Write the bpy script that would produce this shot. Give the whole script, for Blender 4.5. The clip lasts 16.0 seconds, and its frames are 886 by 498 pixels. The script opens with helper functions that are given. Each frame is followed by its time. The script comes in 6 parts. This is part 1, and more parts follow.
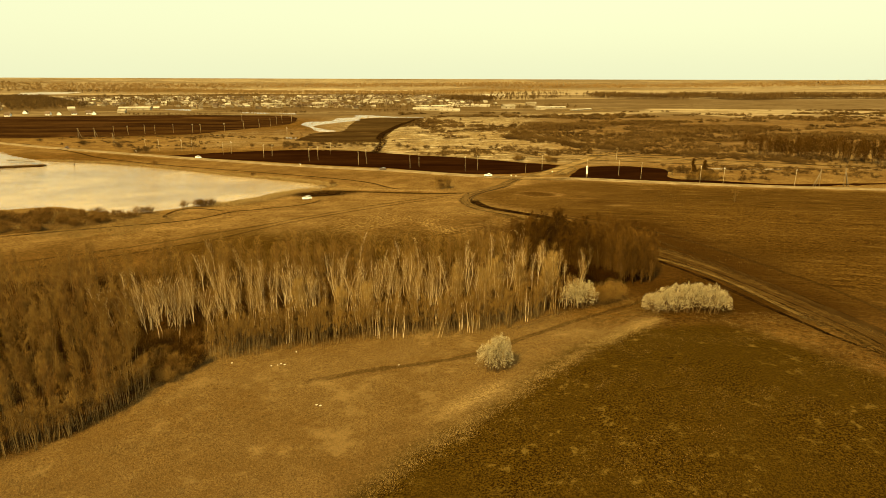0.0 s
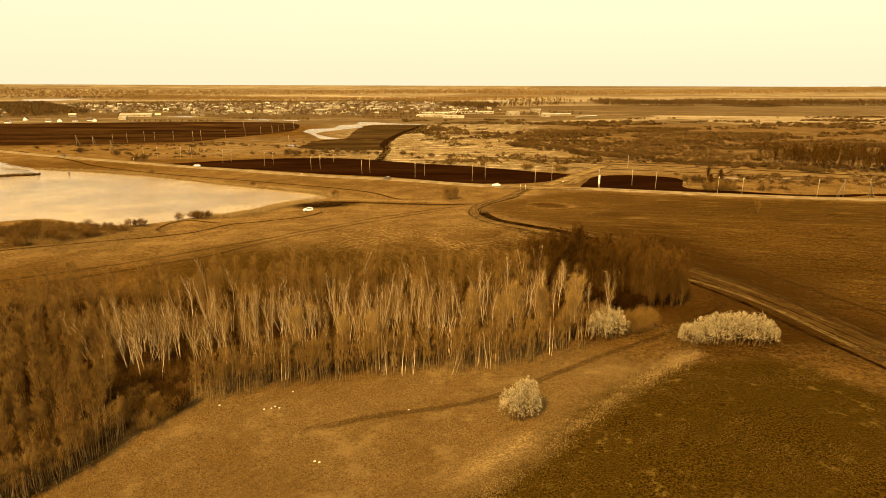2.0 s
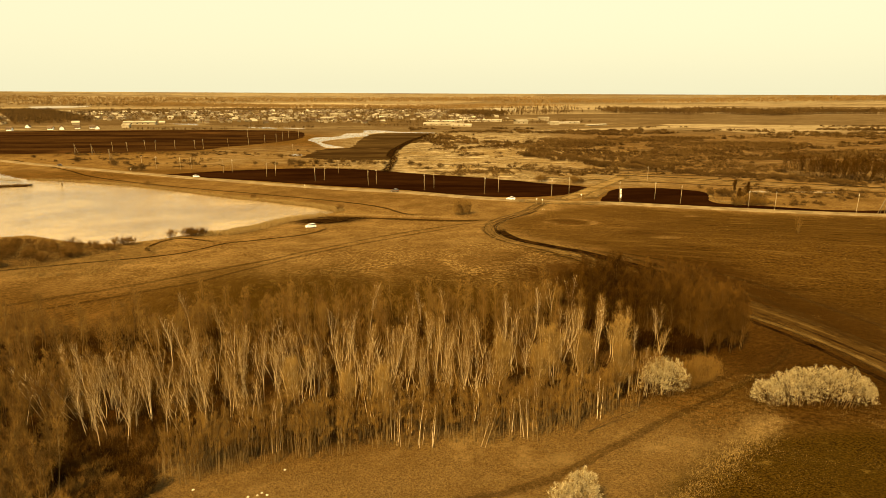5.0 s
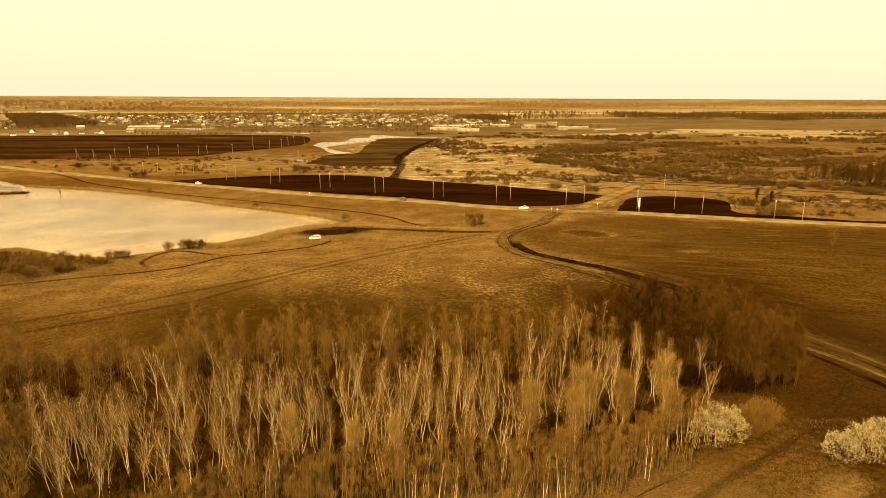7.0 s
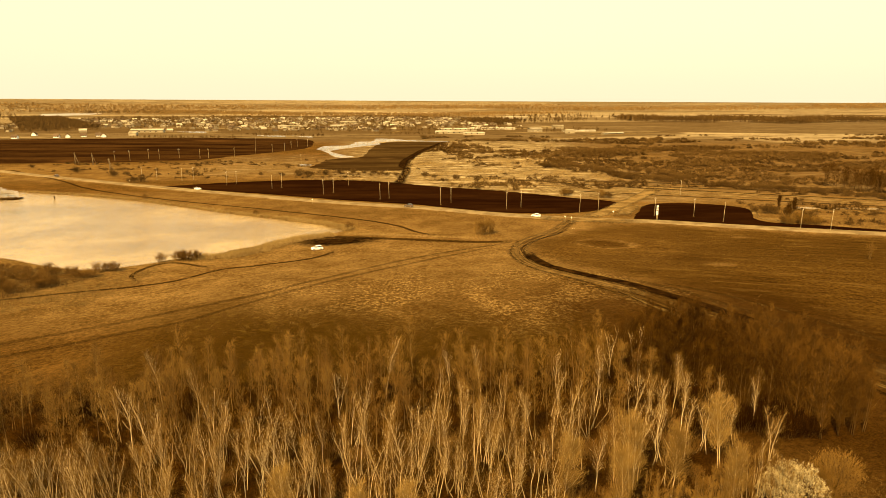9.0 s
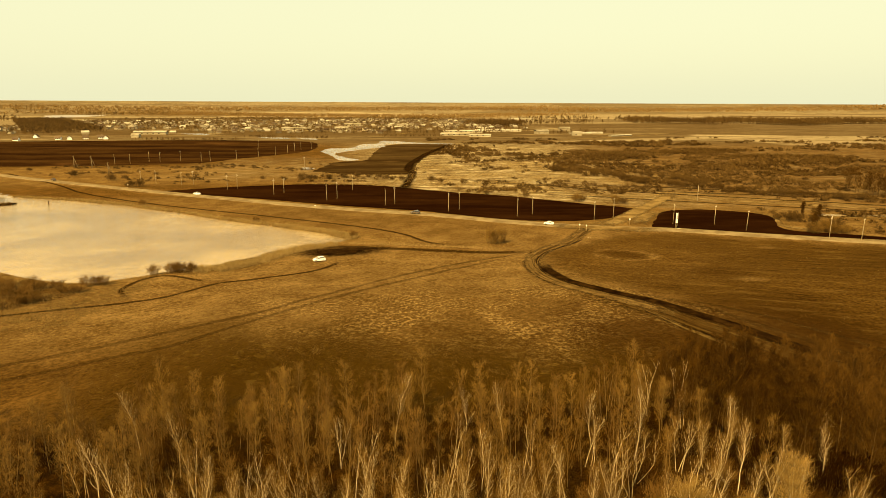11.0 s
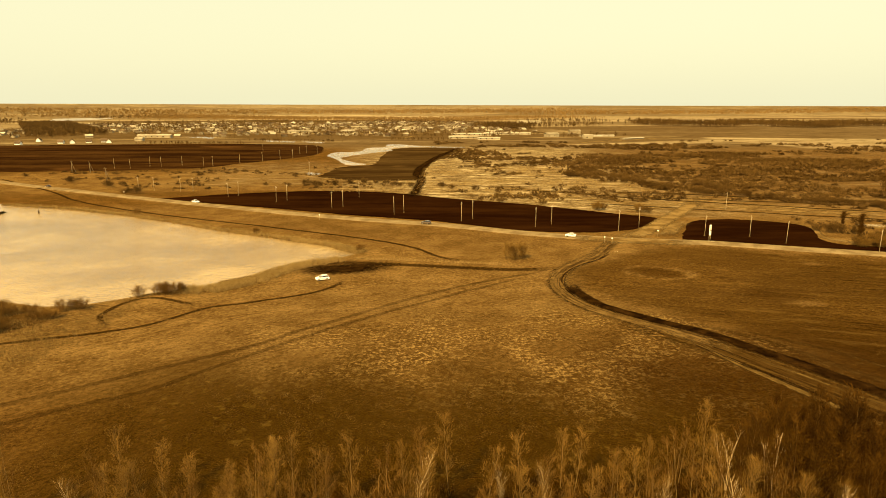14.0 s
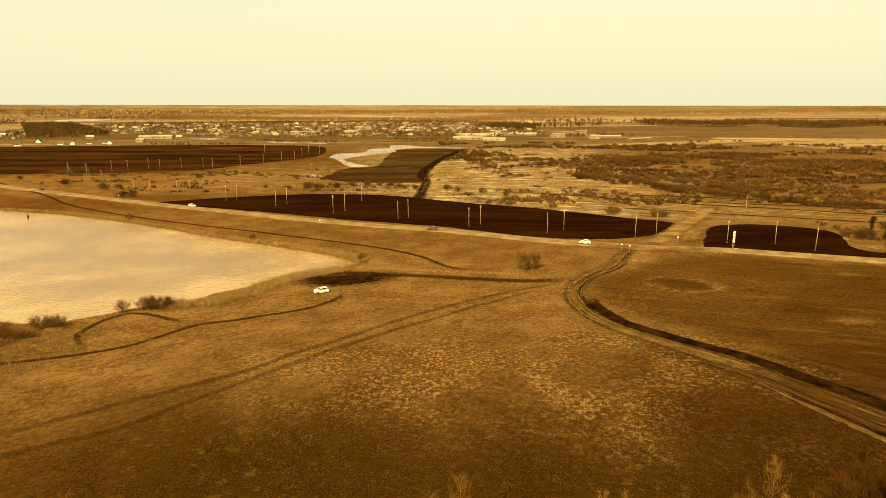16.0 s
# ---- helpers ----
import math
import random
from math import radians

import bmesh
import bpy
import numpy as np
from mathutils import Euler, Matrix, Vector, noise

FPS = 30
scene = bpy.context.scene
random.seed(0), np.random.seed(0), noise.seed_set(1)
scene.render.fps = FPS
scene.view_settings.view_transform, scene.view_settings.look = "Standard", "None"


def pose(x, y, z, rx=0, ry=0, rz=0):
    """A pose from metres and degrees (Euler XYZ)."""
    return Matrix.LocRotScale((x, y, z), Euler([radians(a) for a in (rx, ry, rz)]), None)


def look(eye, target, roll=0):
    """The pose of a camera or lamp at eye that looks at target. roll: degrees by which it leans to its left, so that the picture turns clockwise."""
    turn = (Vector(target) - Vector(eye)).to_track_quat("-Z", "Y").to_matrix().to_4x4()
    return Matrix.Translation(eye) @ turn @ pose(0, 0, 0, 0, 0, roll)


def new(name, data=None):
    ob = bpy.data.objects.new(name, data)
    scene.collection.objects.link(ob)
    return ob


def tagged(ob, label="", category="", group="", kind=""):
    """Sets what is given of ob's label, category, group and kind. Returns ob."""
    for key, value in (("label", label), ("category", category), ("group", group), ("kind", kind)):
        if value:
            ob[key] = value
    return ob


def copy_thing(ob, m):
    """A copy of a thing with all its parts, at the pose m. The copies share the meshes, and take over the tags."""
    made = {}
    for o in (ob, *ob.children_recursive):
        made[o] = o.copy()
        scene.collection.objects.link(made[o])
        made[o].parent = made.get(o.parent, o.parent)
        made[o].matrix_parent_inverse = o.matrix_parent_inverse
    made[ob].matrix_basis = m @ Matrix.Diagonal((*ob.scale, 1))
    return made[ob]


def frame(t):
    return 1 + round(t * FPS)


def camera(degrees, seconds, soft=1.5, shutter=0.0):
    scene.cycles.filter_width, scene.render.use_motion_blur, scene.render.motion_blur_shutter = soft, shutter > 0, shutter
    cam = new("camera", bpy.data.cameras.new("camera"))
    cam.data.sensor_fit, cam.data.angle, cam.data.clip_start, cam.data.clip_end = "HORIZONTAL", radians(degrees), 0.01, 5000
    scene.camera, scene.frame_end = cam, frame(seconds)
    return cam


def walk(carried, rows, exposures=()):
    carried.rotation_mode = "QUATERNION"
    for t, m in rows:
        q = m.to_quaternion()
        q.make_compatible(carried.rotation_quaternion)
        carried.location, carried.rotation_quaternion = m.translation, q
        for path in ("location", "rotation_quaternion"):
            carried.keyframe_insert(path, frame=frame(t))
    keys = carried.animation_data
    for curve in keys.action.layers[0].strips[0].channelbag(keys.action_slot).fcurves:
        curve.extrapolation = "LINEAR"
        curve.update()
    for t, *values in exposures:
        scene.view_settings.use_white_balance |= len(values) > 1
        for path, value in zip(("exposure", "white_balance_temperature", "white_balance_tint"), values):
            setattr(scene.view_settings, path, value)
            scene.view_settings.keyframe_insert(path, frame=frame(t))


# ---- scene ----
cam = camera(70.6, 16.0, 0.5)
PATH = [
    (0, (0.941, 0.653, 51.715), (1.226, 2.562, 51.192), -0.0),
    (0.5, (0.896, 4.029, 51.676), (1.18, 5.939, 51.157), 0.0),
    (1, (0.831, 7.405, 51.628), (1.114, 9.317, 51.114), 0.0),
    (1.5, (0.833, 10.683, 51.561), (1.115, 12.597, 51.052), 0.0),
    (2, (0.82, 14.053, 51.565), (1.098, 15.969, 51.061), 0.0),
    (2.5, (0.848, 17.383, 51.557), (1.124, 19.3, 51.058), 0.0),
    (3, (0.838, 20.735, 51.549), (1.11, 22.654, 51.055), 0.0),
    (3.5, (0.841, 24.072, 51.53), (1.11, 25.993, 51.04), 0.1),
    (4, (0.829, 27.527, 51.51), (1.096, 29.448, 51.023), 0.1),
    (6.5, (0.327, 43.86, 51.71), (0.578, 45.788, 51.239), 0.1),
    (7, (0.284, 47.396, 51.736), (0.53, 49.325, 51.268), 0.1),
    (7.5, (0.227, 50.816, 51.7), (0.472, 52.746, 51.234), 0.1),
    (8, (0.182, 54.24, 51.625), (0.423, 56.171, 51.162), 0.1),
    (8.5, (0.124, 57.629, 51.545), (0.362, 59.561, 51.084), 0.1),
    (9, (0.038, 61.17, 51.524), (0.272, 63.103, 51.065), 0.1),
    (11.5, (-0.463, 77.806, 51.952), (-0.246, 79.741, 51.499), 0.1),
    (12, (-0.698, 81.193, 51.989), (-0.485, 83.13, 51.537), 0.1),
    (12.5, (-0.876, 84.456, 51.99), (-0.664, 86.393, 51.539), 0.1),
    (13, (-0.999, 87.748, 52.024), (-0.791, 89.686, 51.575), 0.1),
    (13.5, (-0.927, 91.085, 52.007), (-0.723, 93.024, 51.558), 0.1),
    (14, (-0.792, 94.63, 51.988), (-0.591, 96.569, 51.541), 0.0),
    (14.5, (-0.658, 98.084, 51.881), (-0.459, 100.024, 51.435), -0.0),
    (15, (-0.541, 101.549, 51.808), (-0.346, 103.489, 51.363), -0.1),
    (15.5, (-0.527, 105.04, 51.734), (-0.335, 106.981, 51.289), -0.1),
    (16, (-0.537, 108.66, 51.702), (-0.348, 110.601, 51.256), -0.1),
]
walk(cam, [(t, look(eye, target, roll)) for t, eye, target, roll in PATH],
     [(0.0, 0.92, 25000, -9), (1.0, 0.88, 25000, -2), (2.0, 0.95, 25000, 7), (3.0, 0.83, 25000, -1), (4.0, 0.92, 25000, 4), (6.5, 0.83, 25000, -1), (7.0, 0.96, 25000, 2), (8.0, 0.95, 25000, 0),
      (8.5, 0.82, 25000, -1), (9.0, 1.00, 25000, 5), (11.5, 0.82, 25000, -6), (12.5, 0.94, 25000, -8), (14.0, 0.87, 25000, 0), (15.5, 0.79, 25000, -7), (16.0, 0.84, 25000, -1)])

# ---- world, sun ----
SUN_ELEV, SUN_FROM = 42.0, 215.0      # degrees; compass bearing that the sun stands at, y is north
world = bpy.data.worlds.new("world")
scene.world = world
world.use_nodes = True
wn, wl = world.node_tree.nodes, world.node_tree.links
wn.clear()
sky = wn.new("ShaderNodeTexSky")
sky.sky_type, sky.sun_disc = "NISHITA", False
sky.sun_elevation, sky.sun_rotation = radians(SUN_ELEV), radians(SUN_FROM)
sky.air_density, sky.dust_density, sky.ozone_density = 1.0, 4.0, 1.0
back1 = wn.new("ShaderNodeBackground")
back1.inputs["Strength"].default_value = 0.019
back2 = wn.new("ShaderNodeBackground")        # the even veil of high cloud
back2.inputs["Color"].default_value = (0.79, 1.0, 1.29, 1)
back2.inputs["Strength"].default_value = 0.46
add = wn.new("ShaderNodeAddShader")
wout = wn.new("ShaderNodeOutputWorld")
wl.new(sky.outputs[0], back1.inputs["Color"])
wl.new(back1.outputs[0], add.inputs[0])
wl.new(back2.outputs[0], add.inputs[1])
wl.new(add.outputs[0], wout.inputs["Surface"])

sun = new("sun", bpy.data.lights.new("sun", "SUN"))
sun.data.energy, sun.data.angle, sun.data.color = 5.0, radians(1.2), (1.0, 0.81, 0.60)
az, el = radians(SUN_FROM), radians(SUN_ELEV)
sun.matrix_world = look((math.sin(az) * math.cos(el) * 300, math.cos(az) * math.cos(el) * 300, math.sin(el) * 300), (0, 0, 0))


# ---- materials ----
class Mat:
    """A small writer of node materials."""

    def __init__(self, name, rough=0.9, metal=0.0, spec=0.2):
        self.m = bpy.data.materials.new(name)
        self.m.use_nodes = True
        self.n, self.l = self.m.node_tree.nodes, self.m.node_tree.links
        self.b = self.n["Principled BSDF"]
        self.b.inputs["Roughness"].default_value = rough
        self.b.inputs["Metallic"].default_value = metal
        self.b.inputs["Specular IOR Level"].default_value = spec
        self.pos = self.n.new("ShaderNodeNewGeometry").outputs["Position"]

    def noise(self, scale, detail=4, rough=0.55, stretch=None, out="Fac", at=None):
        t = self.n.new("ShaderNodeTexNoise")
        t.inputs["Scale"].default_value, t.inputs["Detail"].default_value = scale, detail
        t.inputs["Roughness"].default_value = rough
        src = at or self.pos
        if stretch:                   # (how much longer, along which direction in degrees from east)
            mp = self.n.new("ShaderNodeMapping")
            mp.vector_type = "TEXTURE"
            mp.inputs["Rotation"].default_value = (0, 0, radians(stretch[1]))
            mp.inputs["Scale"].default_value = (stretch[0], 1, 1)
            self.l.new(src, mp.inputs["Vector"])
            src = mp.outputs[0]
        self.l.new(src, t.inputs["Vector"])
        return t.outputs[out]

    def ramp(self, fac, lo, hi, a=0.0, b=1.0):
        r = self.n.new("ShaderNodeMapRange")
        r.interpolation_type = "SMOOTHSTEP"
        for key, v in (("From Min", lo), ("From Max", hi), ("To Min", a), ("To Max", b)):
            r.inputs[key].default_value = v
        self.l.new(fac, r.inputs["Value"])
        return r.outputs[0]

    def math(self, op, a, b=0.5, clamp=True):
        x = self.n.new("ShaderNodeMath")
        x.operation = op
        x.use_clamp = clamp and op in ("ADD", "SUBTRACT")
        for i, v in enumerate((a, b)):
            if isinstance(v, (int, float)):
                x.inputs[i].default_value = v
            else:
                self.l.new(v, x.inputs[i])
        return x.outputs[0]

    def mix(self, fac, a, b):
        x = self.n.new("ShaderNodeMix")
        x.data_type = "RGBA"
        for sock, v in ((x.inputs[0], fac), (x.inputs[6], a), (x.inputs[7], b)):
            if isinstance(v, tuple):
                sock.default_value = (*v, 1)
            elif isinstance(v, (int, float)):
                sock.default_value = v
            else:
                self.l.new(v, sock)
        return x.outputs[2]

    def attr(self, name):
        a = self.n.new("ShaderNodeAttribute")
        a.attribute_name = name
        return a.outputs["Fac"]

    def island(self):
        return self.n.new("ShaderNodeNewGeometry").outputs["Random Per Island"]

    def random(self):
        return self.n.new("ShaderNodeObjectInfo").outputs["Random"]

    def color(self, c):
        if isinstance(c, tuple):
            self.b.inputs["Base Color"].default_value = (*c, 1)
        else:
            self.l.new(c, self.b.inputs["Base Color"])
        return self

    def bump(self, fac, strength=0.5, dist=0.1):
        b = self.n.new("ShaderNodeBump")
        b.inputs["Strength"].default_value, b.inputs["Distance"].default_value = strength, dist
        self.l.new(fac, b.inputs["Height"])
        self.l.new(b.outputs[0], self.b.inputs["Normal"])
        return self


def two_tone(name, a, b, scale, rough=0.9, fine=None, per=None, spec=0.0):
    """Two colours mixed by noise, with finer grain, and shifted a little from object to object or island to island."""
    m = Mat(name, rough, spec=spec)
    f = m.ramp(m.noise(scale), 0.35, 0.65)
    if per:
        r = m.island() if per == "island" else m.random()
        f = m.math("ADD", m.math("MULTIPLY", f, 0.45), m.math("MULTIPLY", r, 0.55))
    col = m.mix(f, a, b)
    if fine:
        g = m.noise(fine, 3)
        col = m.mix(m.ramp(g, 0.3, 0.7, 0.0, 0.35), col, tuple(c * 0.45 for c in a))
        m.bump(g, 0.4, 0.3 / fine)
    return m.color(col).m


def ground_material():
    m = Mat("dry_meadow", 0.95, spec=0.0)
    broad, mid = m.noise(0.018, 5), m.noise(0.085, 6, 0.68)
    tuft, fine = m.noise(1.1, 6, 0.72), m.noise(3.4, 5, 0.75)
    combed = m.noise(1.1, 7, 0.76, stretch=(8.0, 33))          # drawn out along the wheel marks
    f = m.math("ADD", m.ramp(mid, 0.38, 0.66, 0, 0.28), m.math("ADD", m.ramp(tuft, 0.40, 0.62, 0, 0.44), m.ramp(fine, 0.40, 0.62, 0, 0.28)))
    grass = m.mix(f, (0.026, 0.0106, 0.0028), (0.190, 0.0960, 0.0325))
    grass = m.mix(m.ramp(broad, 0.42, 0.62, 0, 0.5), grass, (0.062, 0.0305, 0.0098))
    grass = m.mix(m.ramp(combed, 0.50, 0.68, 0, 0.6), grass, (0.026, 0.0108, 0.003))
    # pale, thin straw, nearly even, with finer grain
    straw = m.mix(m.ramp(mid, 0.36, 0.66), (0.155, 0.0870, 0.0340), (0.270, 0.1640, 0.0710))
    straw = m.mix(m.ramp(fine, 0.46, 0.64, 0, 0.65), straw, (0.062, 0.0300, 0.0096))
    straw = m.mix(m.ramp(tuft, 0.48, 0.36, 0, 0.65), straw, (0.056, 0.0270, 0.0086))
    straw = m.mix(m.ramp(tuft, 0.53, 0.63, 0, 0.80), straw, (0.300, 0.1920, 0.0850))
    straw = m.mix(m.ramp(combed, 0.50, 0.64, 0, 0.50), straw, (0.060, 0.0285, 0.0090))
    straw = m.mix(m.ramp(broad, 0.48, 0.66, 0, 0.30), straw, (0.090, 0.0460, 0.0155))
    close = m.mix(m.ramp(fine, 0.34, 0.66), (0.098, 0.0530, 0.0200), (0.225, 0.1360, 0.0570))
    close = m.mix(m.ramp(mid, 0.42, 0.62, 0, 0.65), close, (0.098, 0.0530, 0.0195))
    close = m.mix(m.ramp(m.noise(0.13, 6, 0.75), 0.52, 0.66, 0, 0.7), close, (0.270, 0.1720, 0.0760))
    close = m.mix(m.ramp(m.noise(6.0, 4, 0.8), 0.56, 0.68, 0, 0.6), close, (0.290, 0.1850, 0.0820))
    straw = m.mix(m.attr("near"), straw, close)
    pale = m.math("MULTIPLY", m.attr("pale"), m.ramp(m.noise(0.05, 6, 0.7), 0.22, 0.62, 0.55, 1.0))
    col = m.mix(pale, grass, straw)
    blond = m.mix(m.ramp(fine, 0.36, 0.64), (0.180, 0.1060, 0.0430), (0.430, 0.2950, 0.1430))
    col = m.mix(m.math("MULTIPLY", m.attr("blond"), m.ramp(tuft, 0.36, 0.58, 0.35, 1.0)), col, blond)
    # sun-bleached marsh grass beyond the road, in long drifts
    drift = m.noise(0.110, 7, 0.80, stretch=(2.4, -14))
    marsh = m.mix(m.ramp(m.noise(0.45, 6, 0.75), 0.38, 0.62), (0.092, 0.0550, 0.0235), (0.265, 0.1940, 0.1080))
    marsh = m.mix(m.ramp(drift, 0.51, 0.62), marsh, (0.430, 0.3440, 0.2200))
    marsh = m.mix(m.ramp(drift, 0.47, 0.40, 0, 0.9), marsh, (0.048, 0.0245, 0.0085))
    col = m.mix(m.attr("bleach"), col, marsh)
    # bleached tufts on matted dark grass
    bleached = m.ramp(m.noise(1.15, 8, 0.80), 0.500, 0.585)
    patchy = m.math("MULTIPLY", m.attr("tufts"), m.math("MULTIPLY", bleached, m.ramp(m.noise(0.06, 5, 0.65), 0.40, 0.62, 0.22, 1.0)))
    col = m.mix(m.math("MULTIPLY", m.attr("tufts"), 0.35), col, (0.050, 0.0220, 0.0062))
    col = m.mix(patchy, col, (0.330, 0.2080, 0.0910))
    # sprouting crop, dotted, with straw tufts
    dots = m.noise(3.6, 3, 0.6)
    spots = m.ramp(m.noise(0.42, 6, 0.74), 0.545, 0.66)
    crop = m.mix(m.ramp(dots, 0.36, 0.64), (0.018, 0.0078, 0.0018), (0.072, 0.0385, 0.0090))
    crop = m.mix(m.ramp(mid, 0.4, 0.62, 0, 0.5), crop, (0.048, 0.0250, 0.0060))
    crop = m.mix(m.math("MULTIPLY", spots, m.ramp(m.noise(0.05, 4), 0.40, 0.60, 0.05, 0.85)), crop, (0.140, 0.0840, 0.0250))
    col = m.mix(m.attr("crop"), col, crop)
    # fallow land, streaked by old wheel marks
    marks = m.noise(1.5, 6, 0.74, stretch=(16.0, -52))
    across = m.noise(0.30, 7, 0.78, stretch=(7.0, -24))
    fallow = m.mix(m.ramp(tuft, 0.34, 0.68), (0.038, 0.0172, 0.0048), (0.104, 0.0525, 0.0162))
    fallow = m.mix(m.ramp(broad, 0.40, 0.62, 0, 0.6), fallow, (0.048, 0.0228, 0.0066))
    fallow = m.mix(m.ramp(marks, 0.50, 0.66, 0, 0.50), fallow, (0.018, 0.0075, 0.0021))
    fallow = m.mix(m.ramp(across, 0.53, 0.66, 0, 0.80), fallow, (0.135, 0.0740, 0.0260))
    fallow = m.mix(m.ramp(across, 0.46, 0.36, 0, 0.75), fallow, (0.015, 0.0060, 0.0017))
    fallow = m.mix(m.ramp(fine, 0.50, 0.68, 0, 0.45), fallow, (0.022, 0.0095, 0.0027))
    col = m.mix(m.attr("fallow"), col, fallow)
    # bare earth, dark also for the shade among the trees
    soil_shade = m.mix(m.ramp(fine, 0.35, 0.65), (0.010, 0.0033, 0.0008), (0.042, 0.0160, 0.0040))
    col = m.mix(m.attr("soil_shade"), col, soil_shade)
    # farmland seen from far off, field by field, its colours paled for haze
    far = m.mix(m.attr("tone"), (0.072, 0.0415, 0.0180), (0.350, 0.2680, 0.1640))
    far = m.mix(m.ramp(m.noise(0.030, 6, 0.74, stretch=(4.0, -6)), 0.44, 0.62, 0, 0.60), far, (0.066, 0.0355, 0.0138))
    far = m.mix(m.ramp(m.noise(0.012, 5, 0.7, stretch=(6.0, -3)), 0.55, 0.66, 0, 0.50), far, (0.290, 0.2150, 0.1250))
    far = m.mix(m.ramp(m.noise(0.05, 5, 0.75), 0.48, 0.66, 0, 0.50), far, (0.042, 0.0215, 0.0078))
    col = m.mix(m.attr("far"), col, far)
    m.color(col)
    m.bump(m.math("ADD", m.math("MULTIPLY", tuft, 0.5), m.math("MULTIPLY", fine, 0.5)), 1.0, 0.8)
    return m.m


def worn_edge(m, cover=1.0):
    """Lets a track fade out unevenly into the grass at its sides."""
    a = m.math("ADD", m.attr("edge"), m.math("MULTIPLY", m.math("SUBTRACT", m.noise(0.8, 5, 0.7), 0.5, clamp=False), 1.3), clamp=False)
    m.l.new(m.ramp(a, 0.02, 0.62, 0.0, cover), m.b.inputs["Alpha"])
    return m


def edged(name, a, b, scale, fine):
    m = Mat(name, 0.95, spec=0.0)
    g = m.noise(fine, 4, 0.65)
    col = m.mix(m.ramp(m.noise(scale, 5), 0.35, 0.65), a, b)
    m.color(m.mix(m.ramp(g, 0.4, 0.7, 0, 0.5), col, tuple(c * 0.45 for c in a)))
    m.bump(g, 0.6, 0.3 / fine)
    return worn_edge(m).m


def furrowed(name, a, b):
    """Ploughed land: long furrows, moist and dry strips, clods."""
    m = Mat(name, 0.95, spec=0.0)
    strips = m.noise(0.030, 6, 0.74, stretch=(5.0, -5))
    rows = m.noise(0.30, 6, 0.75, stretch=(4.0, -5))
    col = m.mix(m.ramp(strips, 0.38, 0.64), a, b)
    col = m.mix(m.ramp(rows, 0.44, 0.66, 0, 0.45), col, tuple(c * 0.6 for c in a))
    col = m.mix(m.ramp(m.noise(0.006, 4), 0.56, 0.66, 0, 0.5), col, tuple(c * 2.3 for c in b))
    m.color(col)
    return m.bump(rows, 0.7, 0.5).m


def track_material(name, a, b, rut, cover=1.0):
    m = Mat(name, 0.95, spec=0.0)
    across = m.attr("across")
    w = m.noise(0.5, 4)
    at = m.n.new("ShaderNodeCombineXYZ")
    m.l.new(m.math("ADD", across, m.math("MULTIPLY", w, 0.9), clamp=False), at.inputs[0])
    m.l.new(m.math("MULTIPLY", m.noise(0.03, 2), 6.0), at.inputs[1])
    lines = m.noise(1.5, 3, 0.6, at=at.outputs[0])
    col = m.mix(m.ramp(m.noise(0.35, 5), 0.3, 0.7), a, b)
    col = m.mix(m.ramp(lines, 0.46, 0.60, 0, 0.85), col, rut)
    col = m.mix(m.ramp(m.noise(3.0, 4), 0.5, 0.75, 0, 0.5), col, tuple(c * 0.5 for c in a))
    m.color(col)
    m.bump(m.noise(2.5, 4), 0.6, 0.2)
    return worn_edge(m, cover).m


def water_material():
    m = Mat("still_water", 0.09, spec=0.5)
    m.b.inputs["IOR"].default_value = 1.333
    # broad tone patches stand in for uneven reflection where wind ruffles the water
    m.color(m.mix(m.ramp(m.noise(0.014, 5, 0.6), 0.36, 0.64), (0.190, 0.128, 0.066), (0.330, 0.232, 0.122)))
    h = m.math("ADD", m.noise(1.3, 4, 0.6, stretch=(3.0, -35)), m.math("MULTIPLY", m.noise(0.10, 4), 0.9), clamp=False)
    return m.bump(h, 1.0, 0.42).m


def bark_material():
    m = Mat("pale_birch_bark", 0.8, spec=0.05)
    r = m.random()
    col = m.mix(r, (0.36, 0.262, 0.155), (0.68, 0.540, 0.370))
    col = m.mix(m.ramp(m.noise(2.2, 4, 0.6), 0.58, 0.68, 0, 0.85), col, (0.05, 0.0326, 0.0225))
    return m.color(col).bump(m.noise(9, 3), 0.5, 0.02).m


GROUND = ground_material()
WATER = water_material()
BIRCH = bark_material()
BARK = two_tone("grey_brown_bark", (0.0544, 0.02856, 0.01156), (0.1564, 0.0952, 0.0442), 1.5, 0.9, 8, "object")
BARK_PALE = two_tone("pale_brown_bark", (0.0858, 0.05148, 0.02184), (0.234, 0.1599, 0.0819), 1.5, 0.9, 8, "object")
TWIG = two_tone("brown_twigs", (0.0561, 0.0264, 0.00825), (0.1485, 0.0792, 0.02904), 0.6, 0.9, None, "object")
TWIG_GOLD = two_tone("golden_twigs", (0.136, 0.0782, 0.0289), (0.272, 0.17, 0.07055), 0.6, 0.9, None, "object")
TWIG_OLIVE = two_tone("olive_brown_twigs", (0.0784, 0.04032, 0.01288), (0.1848, 0.1053, 0.03808), 0.6, 0.9, None, "object")
# near-black twigs: the shade inside the stands is put into their colour
TWIG_SHADE = two_tone("shade_dark_twigs", (0.008, 0.0028, 0.0008), (0.0272, 0.0108, 0.0032), 0.5, 0.9, None, "object")
TWIG_LIT = two_tone("lit_brown_twigs", (0.036, 0.0165, 0.0050), (0.098, 0.0480, 0.0150), 0.5, 0.9, None, "object")
TWIG_RED = two_tone("reddish_twigs", (0.0180, 0.0073, 0.0021), (0.066, 0.0312, 0.0094), 0.5, 0.9, None, "object")
